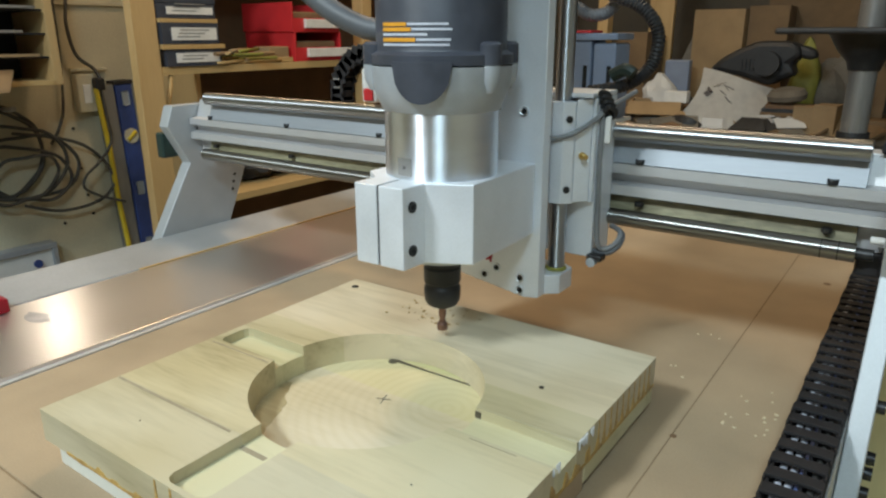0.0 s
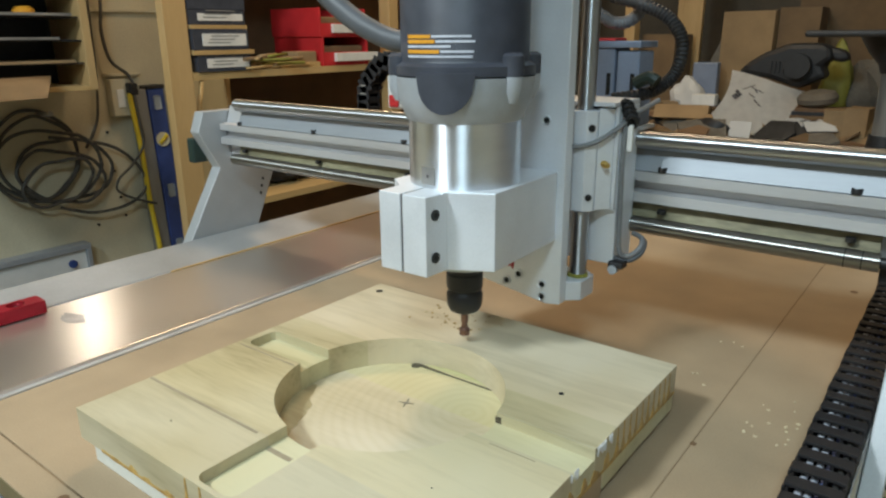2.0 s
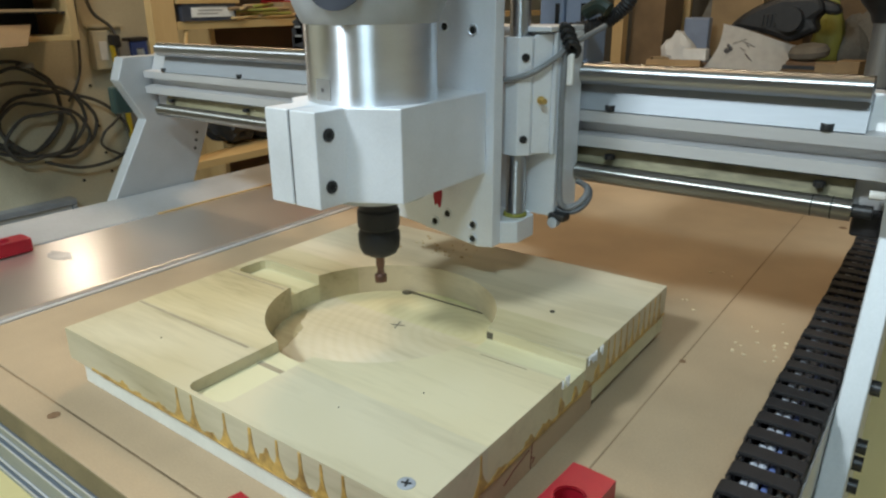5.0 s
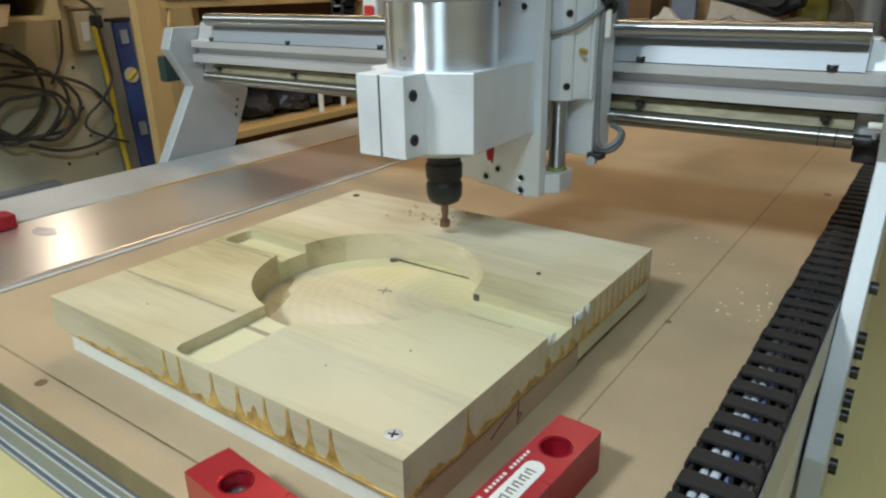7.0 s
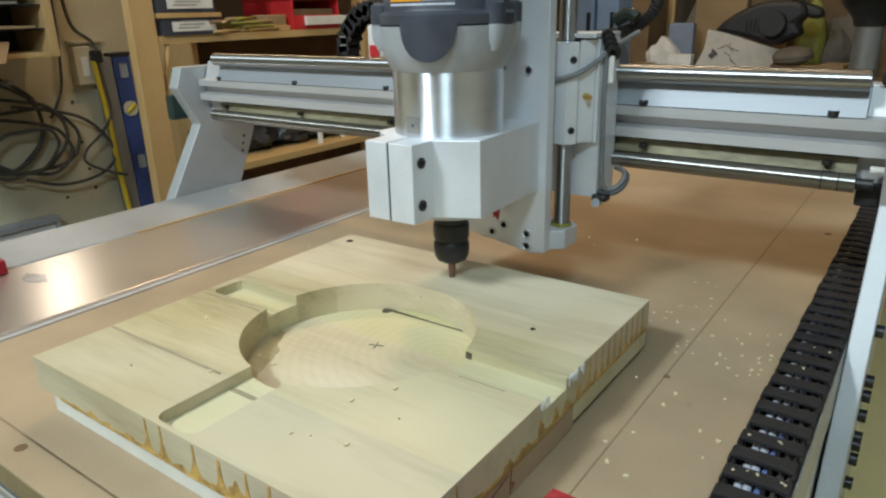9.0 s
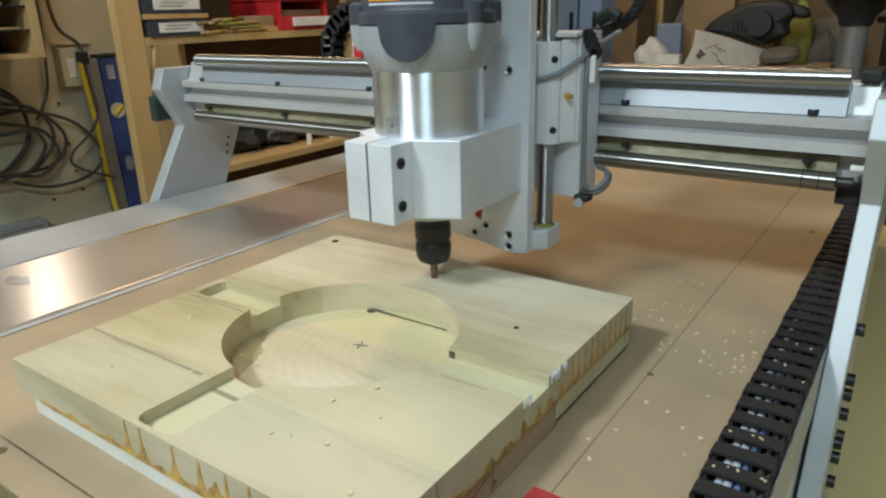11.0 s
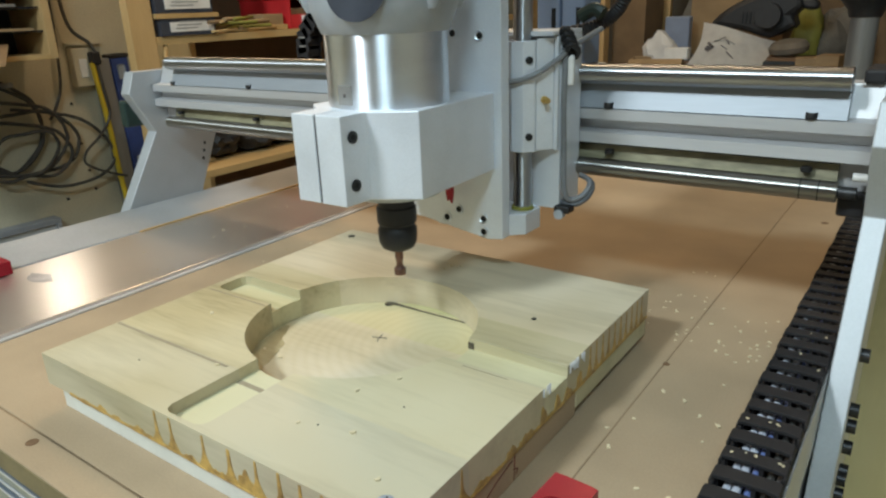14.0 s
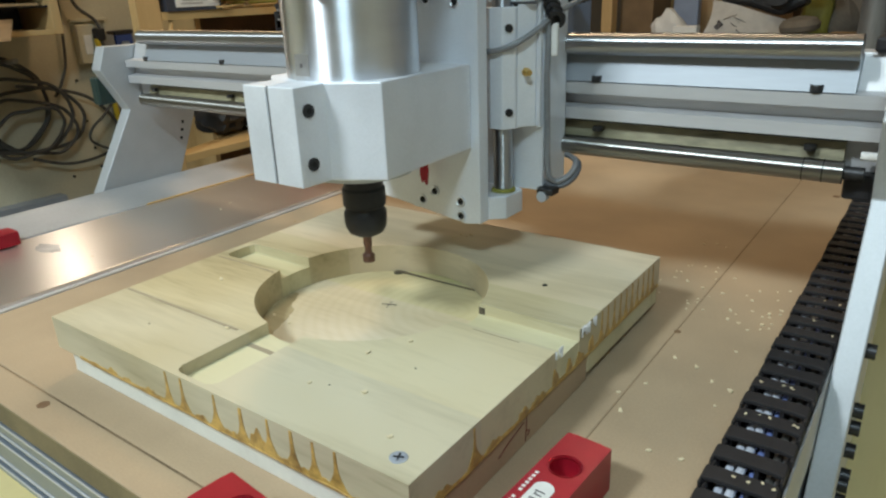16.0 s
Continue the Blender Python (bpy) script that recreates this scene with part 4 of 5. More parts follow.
part("router_bit", lathe(B(), [(0.0044, 0.0525), (0.0046, 0.0560), (0.0046, 0.0575), (0.0030, 0.0590), (0.0024, 0.0620), (0.0032, 0.0660), (0.0032, 0.0750)], AX, AY, 0, 20), COPPER_BIT, head_, "brown carbide router bit")
part("red_tab", prism(B(), [(-0.3040, 0.1040), (-0.3025, 0.0975), (-0.3005, 0.1000), (-0.2985, 0.0960), (-0.2970, 0.1060), (-0.2985, 0.1260), (-0.3030, 0.1260)], 0.4850, 0.4880, "y", 0.0003), RED, head_, "small red tab")
part("lock_screw", rod(B(), (-0.330, 0.395, 0.117), (-0.330, 0.395, 0.127), 0.0055, 14), ZINC, head_)

# ---------------------------------------------------------------- red hold-down clamps


def clamp_bar(label, pose_, bars=True):
    """A red bar with a counterbored bolt hole; built along +y from its end at the origin."""
    ob = new("hold_down_clamp")
    ob.empty_display_size = 0.02
    BASE[ob] = Vector((0, 0, 0))
    tagged(ob, label, "clamp", "red hold-down clamps")
    bm = B()
    w, l, h, r, hy = 0.0125, 0.105, 0.0255, 0.0078, 0.0265
    n = 28
    ring = [(r * math.cos(2 * math.pi * i / n), hy + r * math.sin(2 * math.pi * i / n)) for i in range(n)]
    out = []
    for x, y in ring:
        dx, dy = x, y - hy
        s = min(w / abs(dx) if abs(dx) > 1e-9 else 9, (hy if dy < 0 else hy) / abs(dy) if abs(dy) > 1e-9 else 9)
        out.append((dx * s, hy + dy * s))
    def loop(pts, z):
        return [bm.verts.new((x, y, z)) for x, y in pts]
    a, b_ = loop(out, h), loop(ring, h)
    c = loop(ring, h - 0.012)
    for i in range(n):
        j = (i + 1) % n
        bm.faces.new((a[i], a[j], b_[j], b_[i]))
        bm.faces.new((b_[i], b_[j], c[j], c[i]))
    bm.faces.new(c)
    e = loop(out, 0)
    for i in range(n):
        j = (i + 1) % n
        bm.faces.new((a[j], a[i], e[i], e[j]))
    bm.faces.new(e[::-1])
    bmesh.ops.recalc_face_normals(bm, faces=bm.faces[:])
    box(bm, -w, w, 2 * hy, l, 0.0, h)
    part("bar", bm, RED, ob, "red anodised aluminium bar")
    part("bolt_head", lathe(B(), [(0.0060, 0.0), (0.0060, 0.0050), (0.0045, 0.0062), (0.0028, 0.0062), (0.0028, 0.0035)], 0, hy, h - 0.0122, 20), STEEL, ob, "bright bolt head in the hole") if not bars else None
    # lighter, glossier red on the chamfer paints the glint of the rim
    part("hole_rim", lathe(B(), [(0.0076, -0.0012), (0.0080, 0.0001), (0.0088, 0.0003), (0.0086, -0.0004)], 0, hy, h, 28, None, False), REDGLOSS, ob, "chamfer round the hole with its glint in a lighter red")
    if bars:
        bm = B()
        lab = [(0.0055 * math.cos(t), 0.0475 + (0.0055 * math.sin(t) if t > math.pi else 0) + (0.0435 + 0.0055 * math.sin(t) if t <= math.pi else 0)) for t in [2 * math.pi * i / 24 for i in range(24)]]
        prism(bm, lab, h - 0.0002, h + 0.0003, "z")
        part("label", bm, WHITE, ob, "white oval label with dark lettering bars")
        for k in range(7):
            y = 0.0495 + 0.0056 * k
            for dy, x0, x1 in ((0.0, -0.0026, 0.0026), (0.0026, -0.0020, 0.0020), (0.0012, 0.0012, 0.0022)):
                part("letter_bar", box(B(), x0, x1, y + dy, y + dy + 0.0008, h + 0.0002, h + 0.0005), INK, ob)
        for k in range(20):
            y = 0.0375 + 0.0030 * k
            if k % 7 != 6:
                part("print_bar", box(B(), 0.0080, 0.0098, y, y + 0.0017, h - 0.0002, h + 0.0002), WHITE, ob)
    ob.matrix_basis = pose_
    return ob


clamp_bar("red anodised clamp bar beside the workpiece with white label", pose(-0.1030, 0.2665, 0.0002, 0, 0, 180 - 3))
clamp_bar("red anodised clamp bar in front of the workpiece", pose(-0.2440, 0.1330, 0.0002, 0, 0, -96), False)
clamp_bar("low red anodised clamp bar lying on the aluminium sheet", pose(-0.7870, 0.2790, 0.0062, 0, 0, 180) @ Matrix.Diagonal((1, 1, 0.56, 1)), False)

# ---------------------------------------------------------------- shelves along the west wall
shelf = empty_thing("shelf_unit", (-1.54, 1.5, -0.95), "open pine shelf unit with brown hardboard back", "shelf")
part("post", box(B(), -1.395, -1.37, 0.826, 0.882, -0.95, 1.2, 0.002), PINE_V, shelf)
part("post", box(B(), -1.41, -1.37, 1.530, 1.570, -0.95, 1.2, 0.003), PINE_V, shelf)
part("post", box(B(), -1.41, -1.37, 2.560, 2.600, -0.95, 1.2, 0.003), PINE_V, shelf)
part("end_panel", box(B(), -1.735, -1.50, 1.055, 1.068, -0.95, 1.2), PINE_V, shelf)
part("back_panel", box(B(), -1.735, -1.725, 1.069, 2.6, -0.95, 1.2), BOARDBROWN, shelf)
for z in (-0.50, -0.100, 0.2075, 0.52):
    part("shelf_board", prism(B(), [(-1.369, 0.8825), (-1.369, 2.6), (-1.71, 2.6), (-1.71, 1.0685), (-1.47, 1.0685), (-1.41, 0.8825)], z, z + 0.0165), PINE, shelf)
part("brace", rod(B(), (-1.375, 0.905, 0.207), (-1.40, 0.892, 0.07), 0.005, 8), PINE, shelf)


def file_box(y0, y1, z0, h, dx):
    ob = empty_thing("file_box", (-1.47 + dx, (y0 + y1) / 2, z0), "dark grey document box with white label", "box", "document boxes on the shelf")
    part("body", prism(B(), [(-1.365 + dx, y0), (-1.365 + dx, y1), (-1.50 + dx, y1), (-1.455 + dx, y0 + 0.05), (-1.405 + dx, y0)], z0, z0 + h), DARKPLASTIC, ob)
    part("label", box(B(), -1.365 + dx, -1.3635 + dx, y0 + 0.022, y1 - 0.006, z0 + 0.008, z0 + h * 0.78), WHITE, ob)
    for k in range(3):
        part("print_bar", box(B(), -1.3636 + dx, -1.3630 + dx, y0 + 0.035 + 0.004 * k, y1 - 0.05 + 0.012 * k, z0 + 0.014 + 0.007 * k, z0 + 0.0165 + 0.007 * k), GALV, ob)
    return ob


file_box(0.895, 1.035, 0.2245, 0.036, 0.0)
file_box(0.887, 1.030, 0.2715, 0.044, 0.003)
file_box(0.885, 1.030, 0.3250, 0.030, -0.004)
thing("divider_sheet", box(B(), -1.41, -1.362, 0.8855, 1.045, 0.2610, 0.2705), PINE, "thin pine divider between the document boxes", "board")
thing("divider_sheet", box(B(), -1.41, -1.362, 0.8855, 1.030, 0.3160, 0.3240), PINE, "thin pine divider between the document boxes", "board")
thing("dark_box", box(B(), -1.41, -1.37, 0.8855, 1.035, 0.3555, 0.42, 0.002), DARKPLASTIC, "dark box on top of the document boxes", "box")


def parts_bin(y0, z0):
    ob = empty_thing("parts_bin", (-1.46, y0 + 0.085, z0), "red plastic parts bin with white label card", "bin", "red parts bins")
    bm = B()
    box(bm, -1.56, -1.37, y0, y0 + 0.006, z0, z0 + 0.072, 0.001)
    box(bm, -1.56, -1.37, y0 + 0.164, y0 + 0.170, z0, z0 + 0.072, 0.001)
    box(bm, -1.56, -1.37, y0 + 0.006, y0 + 0.164, z0, z0 + 0.006)
    box(bm, -1.56, -1.553, y0 + 0.006, y0 + 0.164, z0 + 0.006, z0 + 0.072)
    box(bm, -1.377, -1.37, y0 + 0.006, y0 + 0.164, z0 + 0.006, z0 + 0.034)
    part("tub", bm, REDPLASTIC, ob)
    part("label", box(B(), -1.3698, -1.360, y0 + 0.040, y0 + 0.200, z0 + 0.010, z0 + 0.032, 0.001), WHITE, ob, "white label card")
    part("filling", box(B(), -1.55, -1.38, y0 + 0.012, y0 + 0.158, z0 + 0.007, z0 + 0.05, 0.004), CARD_DARK, ob)


parts_bin(1.268, 0.2245)
parts_bin(1.262, 0.2970)
rnd = random.Random(11)
for k in range(16):
    y, z = 1.07 + 0.17 * rnd.random(), 0.2290 + 0.005 * (k % 6)
    a = rnd.uniform(-0.7, 0.7)
    d = Vector((math.sin(a) * 0.06, math.cos(a) * 0.07, 0))
    c = Vector((-1.42 + 0.05 * rnd.random(), y, z))
    thing("wood_stick", rod(B(), c - d, c + d + Vector((0, 0, 0.004 * rnd.random())), 0.003 + 0.002 * rnd.random(), 6), (PINE, CARD, CARD_DARK, OLIVE)[k % 4], "thin wooden offcut lying on the shelf", "offcut", "offcuts on the shelf")
thing("wood_block", box(B(), -1.44, -1.38, 1.19, 1.255, 0.2245, 0.262, 0.002), CARD, "brown wooden block on the shelf", "block")
thing("offcut_board", box(B(), -1.44, -1.372, 1.13, 1.26, 0.2245, 0.236, 0.001), PINE, "pale offcut board on the shelf", "offcut")


def lump(name, c, size, mat, label, category, seed=0, group=""):
    """A worn, uneven heap: a rounded form with an irregular skin."""
    r = random.Random(seed)
    bm = B()
    bmesh.ops.create_icosphere(bm, subdivisions=3, radius=1.0)
    ph = [r.uniform(0, 6) for _ in range(6)]
    for v in bm.verts:
        n = 1 + 0.16 * math.sin(3 * v.co.x + ph[0]) * math.sin(4 * v.co.y + ph[1]) + 0.10 * math.sin(7 * v.co.z + 5 * v.co.x + ph[2]) + 0.05 * math.sin(13 * v.co.y + ph[3])
        v.co = Vector((v.co.x * n * size[0], v.co.y * n * size[1], max(v.co.z, -0.75) * n * size[2]))
    lo = min(v.co.z for v in bm.verts)
    for v in bm.verts:
        v.co += Vector((c[0], c[1], c[2] - lo))
    for f in bm.faces:
        f.smooth = True
    return thing(name, bm, mat, label, category, group)


for k, (y, sz, mat) in enumerate(((1.08, 0.045, RUBBER), (1.20, 0.04, RUBBER), (1.31, 0.035, IRON), (1.42, 0.04, RUBBER), (1.50, 0.03, IRON))):
    lump("tool_bag", (-1.50, y, -0.083), (0.07, 0.055, sz), mat, "dark tool lying on the lower shelf", "tool", k, "dark tools on the lower shelf")
lump("dark_tool", (-1.60, 1.22, -0.083), (0.05, 0.05, 0.09), IRON, "dark power tool in the shelf's shade", "tool", 9)
thing("white_tube", rod(B(), (-1.40, 1.36, -0.083), (-1.40, 1.36, -0.02), 0.008, 12), WHITE, "white plastic tube standing on the shelf", "tube")
thing("white_tube", rod(B(), (-1.42, 1.47, -0.083), (-1.42, 1.47, -0.03), 0.008, 12), WHITE, "white plastic tube standing on the shelf", "tube")

# paper sorter on the wall
sorter = empty_thing("paper_sorter", (-1.66, 0.55, 0.187), "pine wall sorter full of black slots and grey sheets", "sorter")
part("side_panel", box(B(), -1.735, -1.58, 0.757, 0.775, 0.187, 0.70, 0.001), PINE_V, sorter)
part("bottom_panel", box(B(), -1.735, -1.578, 0.20, 0.7565, 0.187, 0.1975, 0.001), PINE, sorter)
part("back_panel", box(B(), -1.738, -1.730, 0.20, 0.7565, 0.198, 0.70), RUBBER, sorter)
for k in range(9):
    z = 0.243 + 0.0485 * k
    part("slot_board", box(B(), -1.729, -1.590, 0.20, 0.7565, z, z + 0.004), RUBBER, sorter)
    part("slot_sheet", box(B(), -1.725, -1.582 + 0.006 * (k % 3), 0.22, 0.735 - 0.03 * (k % 2), z + 0.0042, z + 0.0095), GALV if k % 3 else CARD, sorter)
bm = B()
rows = []
for i in range(13):
    u = i / 12
    rows.append([bm.verts.new((-1.66 + 0.20 * v / 6, 0.30 + 0.385 * u - 0.075 * (v / 6) ** 2 * u, 0.2005 + 0.036 * math.sin(math.pi * 0.5 * v / 6) - 0.055 * (v / 6) ** 3 + 0.004 * u)) for v in range(7)])
for p, q in zip(rows, rows[1:]):
    for k in range(6):
        bm.faces.new((p[k], p[k + 1], q[k + 1], q[k])).smooth = True
bmesh.ops.solidify(bm, geom=bm.faces[:], thickness=0.002)
thing("brown_sheet", bm, CARD, "brown sheet curling down out of the sorter", "sheet")
thing("orange_cap", lathe(B(), [(0.02, 0), (0.022, 0.012), (0.015, 0.02)], -1.62, 0.66, 0.3435, 20), ORANGE, "orange plastic cap on the sorter", "cap")

# wall fittings
outlet = empty_thing("wall_outlet", (-1.735, 0.915, 0.12), "cream electrical box on the wall", "outlet")
part("cover", box(B(), -1.7405, -1.715, 0.872, 0.918, 0.108, 0.200, 0.003), CREAM, outlet)
part("socket", box(B(), -1.7152, -1.7130, 0.885, 0.905, 0.130, 0.175, 0.001), WHITE, outlet)
part("plug", box(B(), -1.7148, -1.690, 0.908, 0.930, 0.160, 0.190, 0.004), RUBBER, outlet)
thing("extension_cable", tube(B(), [(-1.71, 0.880, 0.60), (-1.71, 0.874, 0.387), (-1.71, 0.866, 0.316), (-1.71, 0.878, 0.246), (-1.71, 0.917, 0.211), (-1.700, 0.926, 0.180)], 0.0042, 8), CORD, "dark power cord hanging on the wall", "cord")
thing("extension_cable", tube(B(), [(-1.72, 0.850, 0.50), (-1.72, 0.844, 0.25), (-1.72, 0.839, 0.177), (-1.72, 0.830, 0.11), (-1.72, 0.810, 0.067), (-1.72, 0.790, 0.04)], 0.0035, 8), CORD, "dark power cord hanging on the wall", "cord")
thing("wall_batten", box(B(), -1.7405, -1.728, 0.868, 0.960, 0.206, 0.213, 0.001), CREAM, "short cream batten above the electrical box", "batten")
for k, (y, z) in enumerate(((0.858, 0.07), (0.862, -0.03), (0.868, -0.10), (0.875, -0.15), (0.80, -0.16))):
    thing("wall_nail", rod(B(), (-1.742, y, z), (-1.736, y, z), 0.0035, 8), IRON, "dark nail head in the wall panel", "nail", "nails in the wall")
level = empty_thing("spirit_level", (-1.71, 0.99, -0.95), "blue spirit level standing against the wall", "level")
LEAN = Matrix.Translation((-1.71, 0.975, -0.95)) @ Matrix.Rotation(math.radians(2.0), 4, "X") @ Matrix.Translation((1.71, -0.975, 0.95))
part("beam", box(B(), -1.735, -1.700, 0.998, 1.042, -0.95, 0.170, 0.002, LEAN), LEVELBLUE, level)
part("edge_rail", box(B(), -1.737, -1.699, 1.0422, 1.046, -0.95, 0.170, 0.001, LEAN), COLUMN, level)
part("end_cap", box(B(), -1.737, -1.698, 0.996, 1.047, 0.1702, 0.180, 0.002, LEAN), RUBBER, level)
for z in (0.040, -0.40):
    part("vial", rod(B(), LEAN @ Vector((-1.7005, 1.019, z)), LEAN @ Vector((-1.696, 1.019, z)), 0.019, 20), CREAM, level, "pale round bubble vial")
    part("vial_glass", rod(B(), LEAN @ Vector((-1.6965, 1.007, z - 0.010)), LEAN @ Vector((-1.6965, 1.031, z + 0.010)), 0.005, 10), YELLOW, level, "yellow bubble tube")
for z in (0.140, -0.095, -0.25):
    part("hand_hole", box(B(), -1.7001, -1.6988, 1.010, 1.030, z - 0.022, z + 0.014, 0.004, LEAN), BRIGHTPLATE, level, "pale worn recess")
thing("metal_rule", box(B(), -1.735, -1.704, 0.962, 0.9965, -0.95, 0.172, 0.002, LEAN), COLUMN, "dull aluminium straightedge against the wall", "rule")
thing("yellow_cord", tube(B(), [(-1.698, 0.908, 0.165), (-1.70, 0.914, 0.105), (-1.70, 0.922, 0.006), (-1.70, 0.926, -0.119), (-1.70, 0.936, -0.25), (-1.70, 0.940, -0.40)], 0.0065, 8), YELLOW, "yellow extension cord hanging on the wall", "cord")
rnd = random.Random(3)
coil = empty_thing("cable_coil", (-1.72, 0.735, -0.12), "loosely coiled dark cable hanging on the wall", "cable")
for k, (cy, cz, ry, rz, tilt) in enumerate(((0.673, 0.036, 0.098, 0.103, 0.0), (0.680, 0.030, 0.090, 0.094, 0.2), (0.735, -0.006, 0.112, 0.074, -0.12), (0.720, -0.020, 0.104, 0.062, -0.30), (0.690, 0.010, 0.125, 0.085, -0.1), (0.705, -0.028, 0.085, 0.050, 0.25))):
    x = -1.725 + 0.006 * k
    ring = [(ry * math.cos(a), rz * math.sin(a)) for a in [2 * math.pi * i / 14 for i in range(15)]]
    pts = [(x + 0.004 * math.sin(0.9 * i), cy + u * math.cos(tilt) - v * math.sin(tilt), cz + u * math.sin(tilt) + v * math.cos(tilt) + 0.004 * math.sin(2.2 * i + k)) for i, (u, v) in enumerate(ring)]
    part("loop", tube(B(), pts, 0.0042, 8), CORD, coil)
part("tail", tube(B(), [(-1.70, 0.700, 0.078), (-1.70, 0.785, 0.060), (-1.70, 0.859, 0.031), (-1.70, 0.910, -0.024), (-1.70, 0.920, -0.076), (-1.70, 0.872, -0.112), (-1.70, 0.780, -0.118), (-1.70, 0.700, -0.090)], 0.0040, 8), CORD, coil)
part("tail", tube(B(), [(-1.692, 0.940, -0.125), (-1.692, 0.880, -0.100), (-1.692, 0.840, -0.072), (-1.692, 0.848, -0.043), (-1.692, 0.885, -0.015), (-1.692, 0.916, 0.019), (-1.692, 0.927, 0.050), (-1.692, 0.922, 0.110), (-1.695, 0.920, 0.165)], 0.0032, 8), CORD, coil)
thing("coil_hook", rod(B(), (-1.74, 0.70, 0.128), (-1.67, 0.70, 0.134), 0.006, 10), GALV, "metal hook that holds the coil", "hook")
panel = empty_thing("framed_panel", (-1.715, 0.60, -0.60), "pale panel with blue frame leaning on the wall", "panel")
part("sheet", box(B(), -1.738, -1.712, 0.40, 0.745, -0.60, -0.2065), PAPER, panel)
for a in ((0.40, 0.757, -0.2060, -0.192), (0.7455, 0.757, -0.60, -0.2065)):
    part("frame_bar", box(B(), -1.739, -1.704, *a, 0.001), BRIGHTPLATE, panel, "grey-blue metal frame bar")
part("button", rod(B(), (-1.713, 0.709, -0.237), (-1.706, 0.709, -0.237), 0.010, 14), LEVELBLUE, panel)

# ---------------------------------------------------------------- cluttered bench at the far end
bench = empty_thing("far_bench", (-0.3, 2.55, -0.95), "cluttered wooden bench at the far wall", "bench")
part("top", box(B(), -1.34, 1.2, 2.00, 3.25, -0.055, -0.015, 0.003), CARD_DARK, bench)
for x in (-1.28, 1.1):
    part("leg", box(B(), x - 0.04, x + 0.04, 2.05, 2.13, -0.95, -0.055, 0.002), PINE_V, bench)


def carton(c, size, turn, mat, label, flaps=True):
    """A cardboard box with loose flaps."""
    ob = empty_thing("carton", (0, 0, 0), label, "carton", "cartons on the far bench")
    w, d, h = size[0] / 2, size[1] / 2, size[2]
    t = 0.004
    for a in ((-w, w, -d, -d + t), (-w, w, d - t, d), (-w, -w + t, -d + t, d - t), (w - t, w, -d + t, d - t)):
        part("panel", box(B(), *a, 0, h), mat, ob)
    part("bottom", box(B(), -w + t, w - t, -d + t, d - t, 0, t), mat, ob)
    if flaps:
        for sgn, ang in ((-1, 35), (1, -60)):
            bm = B()
            box(bm, -w, w, 0, d * 0.9, 0, t * 0.8, 0, Matrix.Translation((0, sgn * d, h)) @ Matrix.Rotation(math.radians(ang), 4, "X") @ Matrix.Rotation(0 if sgn > 0 else math.pi, 4, "Z"))
            part("flap", bm, mat, ob)
    else:
        for sgn in (-1, 1):
            part("lid_flap", box(B(), -w, w, min(sgn * 0.001, sgn * d), max(sgn * 0.001, sgn * d), h + 0.0002, h + t), mat, ob)
    ob.matrix_basis = pose(*c, 0, 0, turn)
    return ob


carton((-0.692, 2.80, -0.015), (0.180, 0.20, 0.385), -5, CARD, "brown closed cardboard carton", False)
carton((-0.545, 2.83, -0.015), (0.130, 0.20, 0.395), 3, CARD_DARK, "narrow brown cardboard carton, worn", False)
carton((-0.38, 3.05, -0.015), (0.42, 0.24, 0.46), 4, CARD_DARK, "wide dark cardboard carton", False)
carton((-0.965, 2.64, -0.015), (0.125, 0.16, 0.308), -4, CARD_DARK, "brown cardboard carton standing upright", False)
carton((-0.775, 2.32, -0.015), (0.165, 0.14, 0.092), 14, CARD, "low open cardboard tray")
carton((-0.315, 2.24, -0.015), (0.056, 0.07, 0.100), 8, CARD, "small brown cardboard carton", False)
carton((-0.254, 2.24, -0.015), (0.058, 0.08, 0.108), -6, CARD, "small brown cardboard carton", False)
carton((-0.378, 2.23, -0.015), (0.085, 0.09, 0.070), 38, PAPER, "small pale cardboard carton")
thing("white_carton", box(B(), -0.738, -0.664, 2.275, 2.315, 0.0772, 0.112, 0.002), WHITE, "small white carton on the tray", "carton")
thing("white_card", box(B(), -0.032, 0.032, -0.001, 0.001, 0.0, 0.064, 0.0005, pose(-0.549, 2.150, -0.0148, -12, 0, -6)), PAPER, "small white card standing on the bench", "card")
thing("upright_board", box(B(), -0.980, -0.885, 2.760, 2.785, -0.015, 1.2, 0.002), PINE_V, "upright pine board behind the cartons", "board")
lump("plastic_bag", (-0.800, 2.42, -0.015), (0.065, 0.05, 0.085), PAPER, "crumpled pale plastic bag behind the tray", "bag", 41)
thing("grey_board", box(B(), -0.065, 0.065, -0.006, 0.006, 0.0, 0.36, 0.002, pose(-0.835, 2.70, -0.012, -8, 20, 0)), DUSTY, "dusty grey board leaning behind the clutter", "board")
lump("dark_glove", (-0.640, 2.165, -0.015), (0.060, 0.030, 0.035), RUBBER, "black crumpled glove on the bench", "glove", 43)
rnd = random.Random(77)
for k in range(9):
    y, x = 2.32 + 0.004 * (k % 3), -0.325 + rnd.uniform(-0.012, 0.012)
    thing("sanding_sheet", box(B(), -0.108, 0.108, -0.045, 0.045, 0.0, 0.0108, 0.0006, pose(x, y, -0.015 + 0.0112 * k, 0, 0, rnd.uniform(-7, 7))), (CARD_DARK, IRON, BOARDBROWN)[k % 3], "dark sanding sheet in a flat stack", "sheet", "stacked sanding sheets")
thing("pine_post", box(B(), -1.06, -1.02, 2.45, 2.50, -0.015, 1.2, 0.003), PINE_V, "pine post behind the bench", "post")
